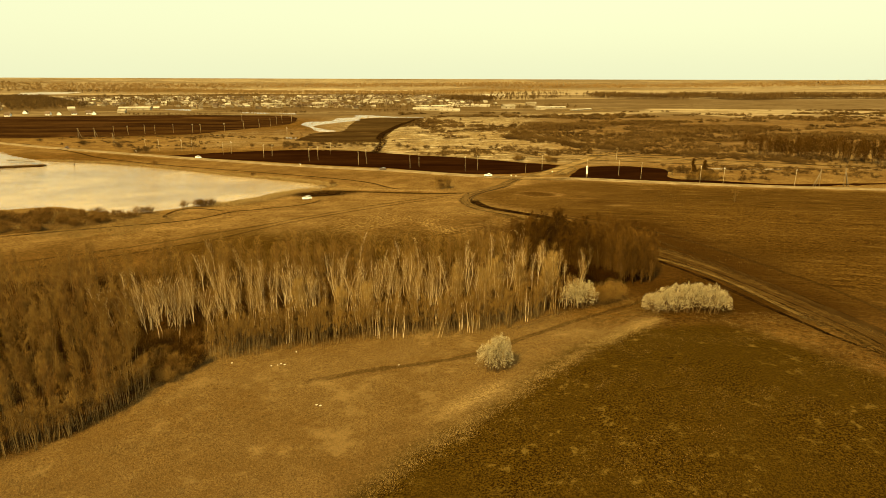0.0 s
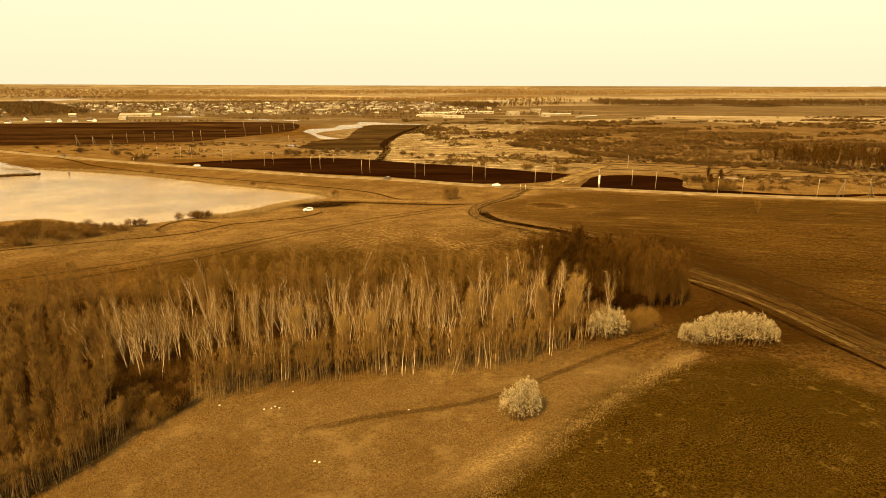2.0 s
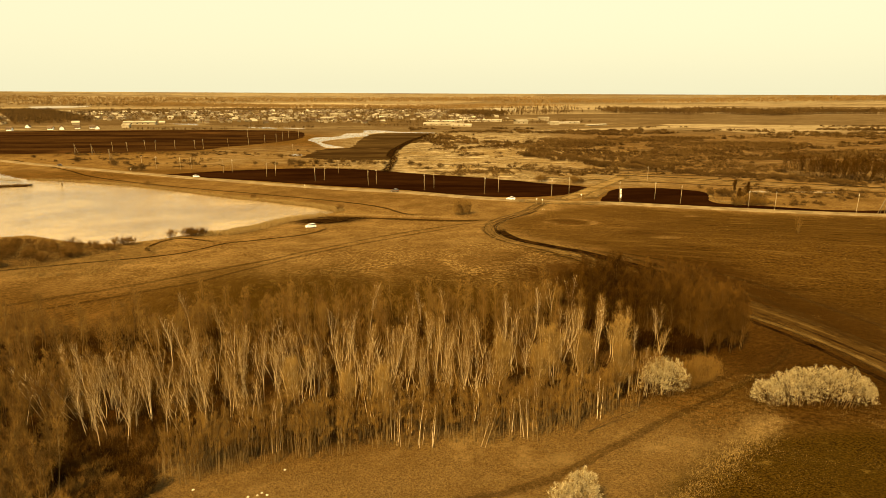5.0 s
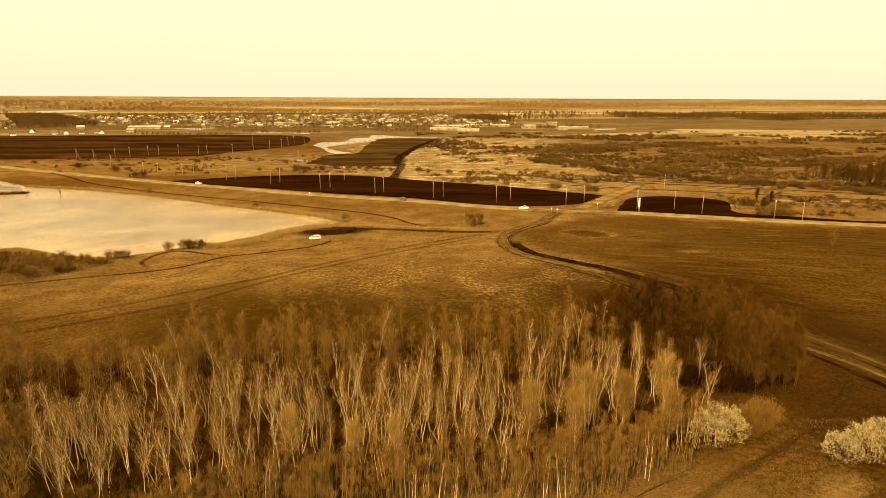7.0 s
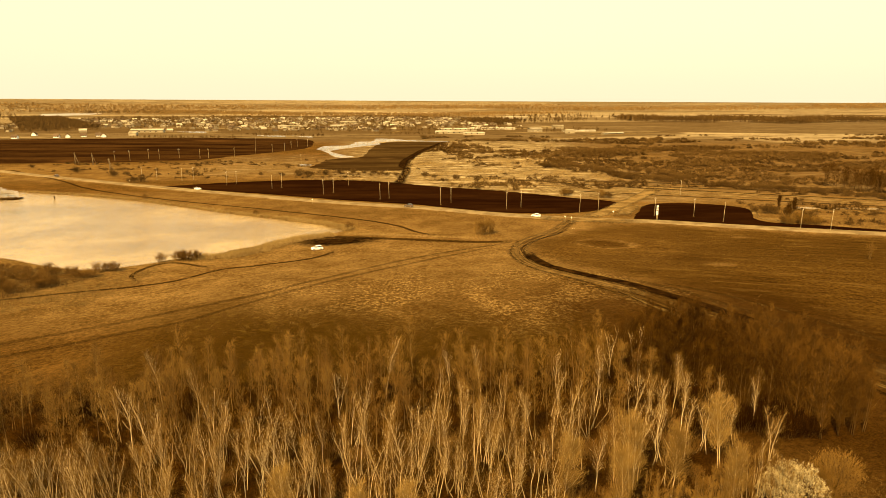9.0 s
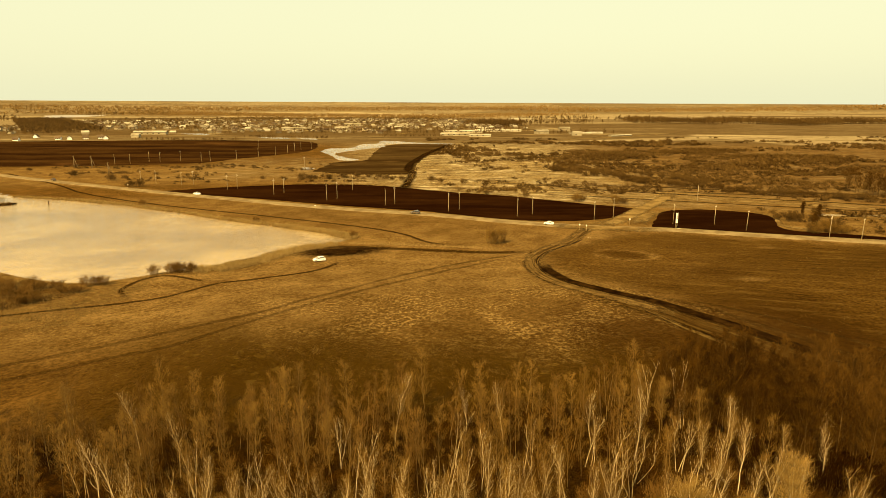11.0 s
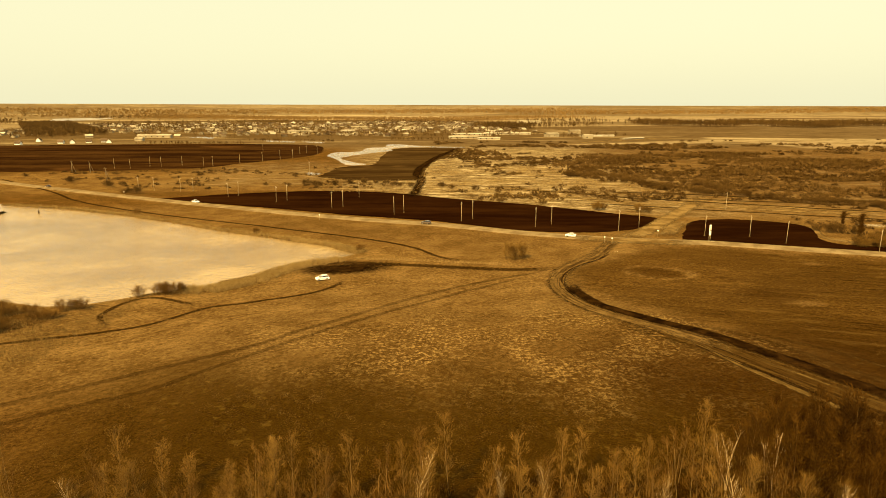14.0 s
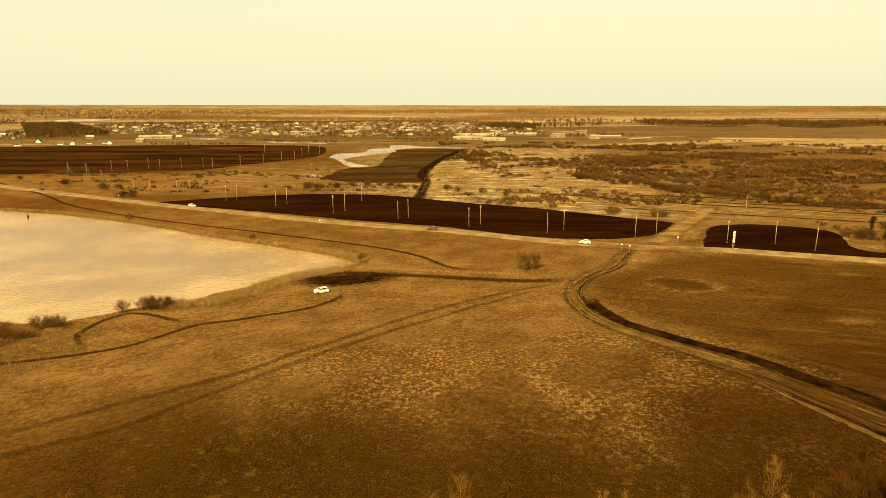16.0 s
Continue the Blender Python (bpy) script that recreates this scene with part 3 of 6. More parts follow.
def strip(name, points, profile, material, step=2.5, wander=0.0, seed=0, parent=None):
    """A road, track, bank or kerb: a cross-section, as (offset to the right, height), drawn along a smooth line on the land."""
    line = curve_through(points, step)
    verts, faces, across, edge, n = [], [], [], [], len(profile)
    lo, hi = profile[0][0], profile[-1][0]
    for i, (x, y) in enumerate(line):
        a, b = line[max(i - 1, 0)], line[min(i + 1, len(line) - 1)]
        d = Vector((b[0] - a[0], b[1] - a[1])).normalized()
        s = noise.noise(Vector((i * 0.13, seed, 0))) * wander
        for k, (off, up) in enumerate(profile):
            w = noise.noise(Vector((i * 0.4, k * 7.3, seed))) * wander * 0.5
            px, py = x + d.y * (off + s + w), y - d.x * (off + s + w)
            verts.append((px, py, height(px, py) + up))
            across.append(off)
            edge.append(min(off - lo, hi - off, (hi - lo) * i / 20, (hi - lo) * (len(line) - 1 - i) / 20) * 2 / (hi - lo))
        if i:
            q = (i - 1) * n
            faces += [(q + k, q + k + 1, q + n + k + 1, q + n + k) for k in range(n - 1)]
    ob = mesh_object(name, verts, faces, material, parent)
    ob.data.attributes.new("across", "FLOAT", "POINT").data.foreach_set("value", across)
    ob.data.attributes.new("edge", "FLOAT", "POINT").data.foreach_set("value", edge)
    ob.data.polygons.foreach_set("use_smooth", [True] * len(faces))
    if ob.data.polygons[0].normal.z < 0:
        ob.data.flip_normals()
    return ob


def patch(name, poly, z, material, step=3.0, size=1.0, seed=1):
    """A flat patch of field or water with an uneven outline."""
    bm = bmesh.new()
    bm.faces.new([bm.verts.new((x, y, z)) for x, y in ragged(poly, step, size, seed)])
    bmesh.ops.triangulate(bm, faces=bm.faces[:])
    bmesh.ops.recalc_face_normals(bm, faces=bm.faces[:])
    if sum(f.normal.z * f.calc_area() for f in bm.faces) < 0:
        bmesh.ops.reverse_faces(bm, faces=bm.faces[:])
    return part(name, bm, material, None)


build_ground()
bm = bmesh.new()
bm.faces.new([bm.verts.new((x, y, -0.35)) for x, y in ((-420, 240), (10, 255), (10, 330), (-260, 545), (-420, 545))])
tagged(part("pond_water", bm, WATER, None), "calm pond water mirroring the bright sky", "water", kind="structure")
tagged(patch("river_water", RIVER, 0.06, WATER, 4, 1.2, 2), "bright flooded bends of a small river", "water", kind="structure")
for i, spec in enumerate(([(-175, 1086), (-127, 1060), (-122, 1028), (-158, 1048)], [(-113, 1052), (-80, 1032), (-78, 1004), (-98, 1020)],
                          [(-55, 604), (-45, 592), (-50, 580), (-57, 590)], [(-325, 1211), (-280, 1205), (-266, 1150), (-300, 1180)], [(212, 351), (236, 345), (262, 340), (260, 336), (232, 341), (210, 346)])):
    tagged(patch("flood_water", spec, 0.09, WATER, 6, 1.5, 3 + i), "strip of standing flood water in the meadow", "water", kind="structure")
tagged(patch("field_black", BLACK, 0.11, BLACK_SOIL, 2.0, 0.8, 5), "black freshly burnt and ploughed field", "field", kind="structure")
tagged(patch("field_black_east", BLACK_EAST, 0.11, BLACK_SOIL, 2.0, 0.8, 6), "black ploughed field strip beside the road", "field", kind="structure")
tagged(patch("field_ploughed", PLOUGHED, 0.05, PLOUGH, 8, 3.0, 7), "wide dark brown ploughed field", "field", kind="structure")
tagged(patch("field_marsh", MARSH_FIELD, 0.04, MARSH_SOIL, 5, 2.5, 8), "dark brown marshy field between river and ditch", "field", kind="structure")

# roads and tracks
road = strip("road", ROAD, [(-4.8, -0.12), (-3.6, 0.20), (-3.0, 0.28), (0, 0.34), (3.0, 0.28), (3.6, 0.20), (4.8, -0.12)], ASPHALT, 4.0, 0.15, 1)
tagged(road, "pale dusty asphalt country road with gravel shoulders", "road", kind="structure")
side = strip("road_side", [(92, 331), (106, 339), (121, 356), (139, 377), (157, 400), (178, 428)],
             [(-6.0, 0.02), (-4.0, 0.16), (-1.2, 0.12), (0.6, 0.20), (3.0, 0.14), (5.5, 0.02)], GRAVEL_TRACK, 3.0, 1.0, 2)
tagged(side, "pale gravel side road leaving the junction", "road", kind="structure")
bank = strip("gravel_bank", [(114, 331), (122, 344), (131, 356), (139, 364)], [(-4.4, 0.03), (-2.0, 0.5), (0, 0.9), (2.0, 0.5), (4.4, 0.03)], GRAVEL_TRACK, 2.0, 0.8, 13)
tagged(bank, "pale bank of dug gravel beside the side road", "bank", kind="structure")
apron = strip("road_apron", [(74, 337), (90, 329), (102, 325), (122, 319)], [(-7.5, 0.03), (-3, 0.36), (0, 0.37), (3, 0.36), (6.5, 0.03)], GRAVEL_TRACK, 2.0, 0.8, 12)
tagged(apron, "worn pale gravel where the roads meet", "road", kind="structure")
CURVE = [(97, 329), (88, 318.5), (77.4, 302), (66, 290.5), (59, 281), (54.3, 269), (52.9, 257.5), (54.2, 245), (60.2, 232.5), (68.7, 219.5), (75.5, 207), (81.5, 194), (89, 178),
         (95.5, 162), (100, 141), (101.5, 116), (100, 96), (95, 70)]
track = strip("dirt_track", CURVE[:11], [(-1.2, 0.05), (0.4, 0.11), (1.4, 0.04), (2.4, 0.13), (3.2, 0.05), (4.2, 0.13), (5.2, 0.05), (6.8, 0.02)], TRACK, 2.0, 0.5, 3)
tagged(track, "pale dirt track worn by wheels", "track", kind="structure")
track = strip("dirt_track_rutted", CURVE[8:], [(-1.2, 0.03), (0.6, 0.08), (1.6, 0.03), (2.6, 0.10), (3.4, 0.03), (4.4, 0.10), (5.2, 0.03), (6.2, 0.07), (7.6, 0.03), (9.0, 0.06), (11.0, 0.02)], DARK_TRACK, 2.0, 0.5, 3)
tagged(track, "dark rutted dirt track of many wheel marks", "track", kind="structure")
dark = strip("soil_bank", CURVE[5:13], [(-3.6, 0.02), (-2.0, 0.40), (-0.8, 0.50), (0.4, 0.16), (1.6, 0.04)], MUD_TRACK, 1.5, 0.7, 4)
tagged(dark, "black turned-up earth bank along the track", "bank", kind="structure")
for name, pts, w, mat_, label in (
        ("soil_edge", [(83, 309), (75, 299.5), (64, 289.5), (57.2, 280), (53, 268), (52, 256), (53, 245)], 0.8, MUD_TRACK, "dark turned-up edge of the track"),
        ("rut_east", [(86, 184), (92, 170), (96.5, 158), (100.5, 140), (102, 116), (100.6, 96), (95.6, 70)], 1.0, RUTS, "dark rutted wheel track"),
        ("rut_middle", [(66, 216), (71, 202), (77, 188), (84, 172), (90.5, 157), (95, 138), (96.5, 115), (95, 96), (90, 70)], 0.5, MUD_TRACK, "deep dark wheel rut"),
        ("rut_west", [(62, 222), (67, 206), (72, 193), (79, 176), (84.5, 158), (88.5, 138), (88.5, 114), (88, 97), (91, 84)], 0.6, MUD_TRACK, "deep dark wheel rut"),
        ("pale_lane", [(55.5, 241), (58.6, 231), (65.2, 212.5), (69, 199), (73, 187), (80, 170), (88.5, 153), (92.6, 135), (92.2, 116), (91, 100)], 0.8, TRACK_PALE, "pale dry wheel lane"),
        ("pale_lane_east", [(72, 206), (78, 193), (85.5, 176), (92.5, 160), (97.2, 140), (98.6, 116), (97.2, 98)], 0.4, TRACK_PALE, "pale dry wheel lane"),
        ("dirt_track_west", [(59, 288), (48, 287.5), (37, 288.7), (20, 294), (3, 299), (-15, 303.2), (-29, 301)], 1.9, RUTS, "dark muddy track leading to the pond"),
        ("dirt_track_shore", [(-120, 222), (-80, 235), (-65.6, 238.7), (-55, 243.6), (-45.7, 254.8), (-34.8, 258.8), (-20.7, 265.8), (-13.1, 276), (-12, 284)], 0.8, RUTS, "dark muddy wheel track above the shore"),
        ("dirt_track_loop", [(-62.8, 240.6), (-68, 245.8), (-71.2, 253.6), (-69, 264), (-64, 267.5), (-59, 265.4), (-50.4, 259.4), (-43, 257.5)], 0.75, RUTS, "dark looping wheel track beside the pond"),
        ("field_track", [(-110, 181), (-63, 204), (-44, 213), (-27.5, 222.6), (-15, 235), (14, 262.5), (36, 277), (53.4, 286)], 0.9, FAINT, "faint worn track across the meadow"),
        ("field_track_south", [(-110, 171), (-58.7, 196.7), (-43.1, 203), (-30.6, 213.4), (-15.8, 228.5), (13, 254.6), (46, 280)], 0.8, FAINT, "faint double wheel track across the meadow"),
        ("field_track_hill", [(-14, 95), (2.6, 97.5), (9.2, 97.2), (18.9, 98), (27.8, 101.5), (41, 109.2), (56.8, 118.4), (68.3, 126), (79, 134), (88, 143)], 0.8, FAINT, "worn wheel track below the grove"),
        ("field_track_east", [(97, 70), (101, 110), (100, 150), (95, 178), (87, 198), (80, 214), (70, 228)], 1.2, FAINT, "worn wheel track beside the dirt track"),
        ("field_track_far_east", [(108, 70), (114, 120), (110, 155), (103, 182), (92, 204), (78, 222)], 0.9, FAINT, "worn wheel track across the fallow"),
        ("bank_track", [(-274, 580), (-204, 505), (-165, 457), (-111, 412), (-52, 373), (-8, 342.5), (11.5, 324), (19, 309), (30, 300)], 0.9, RUTS, "dark wheel track along the embankment")):
    t_ = strip(name, pts, [(-w * 1.5, 0.02), (-w * 0.7, 0.07), (-w * 0.2, 0.04), (w * 0.2, 0.08), (w * 0.7, 0.04), (w * 1.5, 0.02)], mat_, 2.0, 0.5, len(name))
    tagged(t_, label, "track", kind="structure")
mud = strip("mudflat", [(-31, 295), (-22, 294), (-10, 296), (6, 298.5)], [(-8, 0.02), (-3, 0.06), (0, 0.08), (3, 0.06), (9, 0.02)], MUD_TRACK, 2.0, 2.0, 9)
tagged(mud, "dark wet mud at the water's edge", "mud", kind="structure")
ditch = strip("ditch", [(17, 448), (21, 470), (24, 492), (31, 552), (29, 578), (37, 637), (58, 733), (70, 775), (99, 872)],
              [(-4.5, 0.10), (-2.5, 0.5), (-1.2, 0.16), (1.2, 0.14), (2.6, 0.45), (4.2, 0.10)], MUD_TRACK, 4.0, 1.5, 10)
tagged(ditch, "dark drainage ditch with dug banks", "ditch", kind="structure")
for i, (pts, w) in enumerate((([(60, 508), (83, 491), (129, 459), (150, 452), (190, 415), (210, 399), (238, 382), (330, 340)], 2.2),
                              ([(100, 440), (136, 421), (185, 398), (231, 374), (320, 330)], 2.6), ([(60, 470), (110, 446), (170, 415), (240, 378)], 1.3),
                              ([(120, 398), (150, 408), (178, 428), (215, 412)], 1.4), ([(196, 352), (214, 344), (236, 333), (258, 322)], 1.6),
                              ([(186, 360), (186, 343), (178, 326), (184, 313), (200, 304)], 1.8))):
    t_ = strip("field_road", pts, [(-w * 1.4, 0.03), (-w * 0.6, 0.09), (0, 0.06), (w * 0.6, 0.09), (w * 1.4, 0.03)], GRAVEL_TRACK, 4.0, 1.0, 20 + i)
    tagged(t_, "pale bare strip of an old field road", "track", kind="structure")
for i, (pts, w) in enumerate((([(70, 492), (112, 466), (150, 436), (200, 408), (262, 372), (330, 330)], 1.7), ([(126, 454), (162, 438), (208, 420), (262, 398), (340, 372)], 1.5),
                              ([(100, 430), (134, 412), (180, 388), (226, 364), (300, 326)], 1.3), ([(130, 470), (180, 452), (230, 428), (300, 404)], 2.2))):
    t_ = strip("field_rut", pts, [(-w * 1.5, 0.04), (-w * 0.6, 0.10), (w * 0.6, 0.10), (w * 1.5, 0.04)], RUTS, 4.0, 1.4, 40 + i)
    tagged(t_, "dark wet strip beside an old field road", "track", kind="structure")
for i, (pts, w) in enumerate((([(24, 1074), (60, 1190), (104, 1280)], 5.0), ([(190, 895), (274, 967), (416, 1062), (564, 1172)], 6.0), ([(330, 1012), (380, 1075), (430, 1110)], 4.0))):
    t_ = strip("field_road", pts, [(-w, 0.03), (0, 0.12), (w, 0.03)], GRAVEL_TRACK, 10.0, 0.5, 30 + i)
    tagged(t_, "pale straight road towards the village", "track", kind="structure")


# ---- trees and bushes ----
def stem_path(rng, base, h, lean, bend, n=6):
    """A slightly crooked stem: points from the ground to the top."""
    ang = rng.uniform(0, 6.283)
    dx, dy = math.cos(ang) * lean * h, math.sin(ang) * lean * h
    kx, ky = rng.gauss(0, bend), rng.gauss(0, bend)
    pts = []
    for i in range(n + 1):
        t = i / n
        pts.append(Vector((base[0] + dx * t**1.3 + kx * math.sin(t * 3.1) + rng.gauss(0, bend * 0.15) * (t > 0),
                           base[1] + dy * t**1.3 + ky * math.sin(t * 3.1) + rng.gauss(0, bend * 0.15) * (t > 0), -0.25 + (h + 0.25) * t)))
    return pts


def along(pts, t):
    k = min(len(pts) - 2, int(t * (len(pts) - 1)))
    return pts[k].lerp(pts[k + 1], t * (len(pts) - 1) - k)


def twig(verts, faces, p, d, length, width, rng):
    """One bare twig: a thin, pointed sliver."""
    s = d.cross(Vector((rng.gauss(0, 1), rng.gauss(0, 1), rng.gauss(0, 1))))
    if s.length < 1e-6:
        return
    s = s.normalized() * width * 0.5
    i = len(verts)
    verts += [p - s, p + s, p + d * length]
    faces.append((i, i + 1, i + 2))


def grow(seed, h, stems, lean, bend, first, spread, limbs, twigs, width, thick, base=0.3, rise=0.7, droop=0.0, length=0.75, limb=0.5, fork=False):
    """A leafless tree: tapered stems with limbs (one mesh) and a crown of many bare twigs (another)."""
    rng = random.Random(seed)
    bm, cv, cf = bmesh.new(), [], []
    for s in range(stems):
        hh = h * (1 if s == 0 else rng.uniform(0.7, 0.97))
        b = (rng.uniform(-1, 1) * base, rng.uniform(-1, 1) * base)
        pts = stem_path(rng, b, hh, rng.uniform(0.3, 1) * lean, bend)
        r0 = thick * hh / 10
        tube(bm, pts, [r0 * (1 - 0.9 * i / (len(pts) - 1)) for i in range(len(pts))], 5)
        per = max(1, limbs // stems)
        for k in range(per):
            t = first + (0.97 - first) * ((k + rng.random()) / per)
            p = along(pts, t)
            ang = k * 2.4 + rng.uniform(-0.5, 0.5)
            u = (t - first) / (1 - first)
            reach = spread * (0.38 + 0.62 * math.sin(3.1416 * min(1.0, 0.18 + 0.80 * u))) * rng.uniform(0.65, 1.15)
            up = rise * rng.uniform(0.6, 1.3)
            d = Vector((math.cos(ang), math.sin(ang), up)).normalized()
            mid = p + d * reach * 0.55
            end = p + d * reach + Vector((0, 0, reach * 0.25))
            rb = max(0.014 + 0.009 * (limb > 0.5), r0 * limb * (1.1 - t))
            tube(bm, [p, mid, end], [rb, rb * 0.7, rb * 0.3], 3, False)
            if fork:
                side_end = mid + Vector((d.x + rng.gauss(0, 0.5), d.y + rng.gauss(0, 0.5), d.z * 1.2)).normalized() * reach * rng.uniform(0.35, 0.65)
                tube(bm, [mid, side_end], [rb * 0.6, rb * 0.25], 3, False)
            for _ in range(twigs // (per * stems)):
                u = rng.random() ** 0.7
                q = (p.lerp(mid, u * 2) if u < 0.5 else mid.lerp(end, u * 2 - 1)) + Vector((rng.gauss(0, 0.16), rng.gauss(0, 0.16), rng.gauss(0, 0.12))) * reach
                w = (d + Vector((rng.gauss(0, 0.6), rng.gauss(0, 0.6), rng.gauss(0.35 - droop, 0.5)))).normalized()
                twig(cv, cf, q, w, length * rng.uniform(0.5, 1.3), width * rng.uniform(0.6, 1.3), rng)
    return bm, cv, cf


def tree(name, label, group, at, bark, twigs_mat, crown_label="", **shape):
    ob = thing(name, label, "tree", group, at)
    bm, cv, cf = grow(**shape)
    part("trunk", bm, bark, ob)
    tagged(mesh_object("crown", cv, cf, twigs_mat, ob), crown_label)
    return ob


def bush_mesh(seed, w, h, stems, twigs, width, length=0.6):
    """A many-stemmed bush: stems fan out of the ground, with twigs on their outer halves."""
    rng = random.Random(seed)
    bm, cv, cf = bmesh.new(), [], []
    for s in range(stems):
        ang, out = rng.uniform(0, 6.283), math.sqrt(rng.random())
        b = Vector((math.cos(ang) * out * w * 0.22, math.sin(ang) * out * w * 0.22, -0.15))
        tip = Vector((math.cos(ang) * out * w * 0.5, math.sin(ang) * out * w * 0.5, h * (1.0 - 0.45 * out * out) * rng.uniform(0.75, 1.05)))
        mid = b.lerp(tip, 0.5) + Vector((rng.gauss(0, 0.1), rng.gauss(0, 0.1), 0.12 * h))
        tube(bm, [b, mid, tip], [0.035, 0.022, 0.006], 3, False)
        for _ in range(twigs // stems):
            u = rng.uniform(0.2, 1)
            q = b.lerp(mid, u * 2) if u < 0.5 else mid.lerp(tip, u * 2 - 1)
            q = q + Vector((rng.gauss(0, 0.12), rng.gauss(0, 0.12), rng.gauss(0, 0.08))) * w * 0.5
            q.z = max(q.z, 0.05)
            d = (tip - b).normalized() + Vector((rng.gauss(0, 0.5), rng.gauss(0, 0.5), rng.gauss(0.2, 0.4)))
            twig(cv, cf, q, d.normalized(), length * rng.uniform(0.5, 1.3), width * rng.uniform(0.6, 1.3), rng)
    return bm, cv, cf


def bush(name, label, group, at, bark, twigs_mat, seed, w, h, stems=16, twigs=700, width=0.04, length=0.6):
    ob = thing(name, label, "bush", group, at)
    bm, cv, cf = bush_mesh(seed, w, h, stems, twigs, width, length)
    part("trunk", bm, bark, ob)
    mesh_object("crown", cv, cf, twigs_mat, ob)
    return ob


def blossom_bush(name, label, at, seed, lobes, count):
    """A willow in bloom: stems, twigs and thousands of small pale catkin clusters over uneven lobes."""
    rng = random.Random(seed)
    ob = thing(name, label, "bush", "blossoming willows", at)
    tv, tf, lv, lf = [], [], [], []
    total = sum(r * r for *_, r, _ in lobes)
    for cx, cy, r, hh in lobes:
        n = int(count * r * r / total)
        for s in range(9):
            ang, out = rng.uniform(0, 6.283), rng.uniform(0.2, 0.9)
            tip = Vector((cx + math.cos(ang) * r * out, cy + math.sin(ang) * r * out, hh * (1.02 - 0.4 * out * out)))
            b = Vector((cx * 0.85 + math.cos(ang) * r * 0.2, cy * 0.85 + math.sin(ang) * r * 0.2, -0.2))
            bm = bmesh.new()
            tube(bm, [b, b.lerp(tip, 0.55) + Vector((0, 0, 0.2)), tip], [0.06, 0.04, 0.01], 4, False)
            part("stem", bm, BARK, ob)
        for k in range(n):
            # a point on the lobe's skin or a little below it, thinner near the ground
            v = Vector((rng.gauss(0, 1), rng.gauss(0, 1), rng.gauss(0.25, 0.9))).normalized()
            if v.z < -0.35:
                v.z = -v.z
            gap = noise.noise(v * 6.0 + Vector((cx, cy, seed)))
            lump = 1 + 0.22 * noise.noise(v * 2.6 + Vector((cx, cy, seed))) + 0.32 * gap
            dep = lump * (1 - 0.45 * rng.random() ** 2.2)
            p = Vector((cx + v.x * r * dep, cy + v.y * r * dep, hh * 0.46 + v.z * hh * 0.54 * dep))
            if p.z < 0.1 or gap < -0.02 or (p.z < hh * 0.3 and rng.random() < 0.6):
                continue
            if k % 3 == 0:
                d = (v + Vector((rng.gauss(0, 0.5), rng.gauss(0, 0.5), rng.gauss(0.4, 0.4)))).normalized()
                twig(tv, tf, p - d * 0.5, d, rng.uniform(0.6, 1.2), 0.045, rng)
            for _ in range(5):
                q = p + Vector((rng.gauss(0, 0.07), rng.gauss(0, 0.07), rng.gauss(0, 0.09)))
                d = (v * 0.7 + Vector((rng.gauss(0, 0.5), rng.gauss(0, 0.5), rng.gauss(0.5, 0.5)))).normalized()
                twig(lv, lf, q, d, rng.uniform(0.10, 0.24), rng.uniform(0.05, 0.10), rng)
    mesh_object("crown", tv, tf, TWIG_GOLD, ob)
    tagged(mesh_object("foliage", lv, lf, CATKIN, ob), "dense pale catkins")
    return ob


PLACED = []


def spread_over(n, seed, x0, x1, y0, y1, gap, ok=None):
    """Places for n plants in a rectangle of the plan, no two closer than gap."""
    rng = random.Random(seed)
    out, tries = [], 0
    while len(out) < n and tries < n * 60:
        tries += 1
        x, y = rng.uniform(x0, x1), rng.uniform(y0, y1)
        if ok and not ok(x, y):
            continue
        if any((x - a) ** 2 + (y - b) ** 2 < gap * gap for a, b in PLACED):
            continue
        PLACED.append((x, y))
        out.append((x, y))
    return out


def stand(x, y, rng, tilt=3.0):
    return pose(x, y, height(x, y), rng.gauss(0, tilt), rng.gauss(0, tilt), rng.uniform(0, 360))


def plant(makers, places, seed, lo=0.85, hi=1.15, tilt=3.0):
    """Copies of a few grown plants at many places, each turned and sized a little differently."""
    rng = random.Random(seed)
    for k, (x, y) in enumerate(places):
        src = makers[k % len(makers)]
        m = stand(x, y, rng, tilt=tilt)
        s = rng.uniform(lo, hi)
        if k < len(makers):
            src.matrix_basis = m
            src.scale = (s, s, s * rng.uniform(0.95, 1.08))
        else:
            c = copy_thing(src, m)
            c.scale = (s, s, s * rng.uniform(0.95, 1.08))


def front(x):
    """The southern edge of the grove."""
    return float(np.interp(x, [-80, -47, -40, -35, -32, -25, -12, 2, 17, 29, 42, 50], [70, 83, 86.5, 93, 102, 107, 109.5, 112, 108, 109.5, 115, 121]))


O = pose(0, 0, 0)
birches = [tree("birch_tree", "slender leaning birch with pale bare trunk", "birches of the grove", O, BIRCH, TWIG_OLIVE, seed=i, h=9.0 + 0.9 * (i % 3), stems=1 + (i * 2) % 4, lean=0.24, bend=0.45,
                first=0.38, spread=1.9, limbs=30, twigs=1000, width=0.022, thick=0.074, base=1.0, rise=2.1, limb=0.50, fork=True) for i in range(11)]
golds = [tree("poplar_tree", "broad golden-twigged bare tree", "golden trees of the grove", O, BIRCH, TWIG_GOLD, seed=40 + i, h=9.4, stems=1 + i % 2, lean=0.05, bend=0.12,
              first=0.28, spread=2.7, limbs=34, twigs=5200, width=0.028, thick=0.085, base=0.3, rise=1.5, limb=0.40) for i in range(4)]
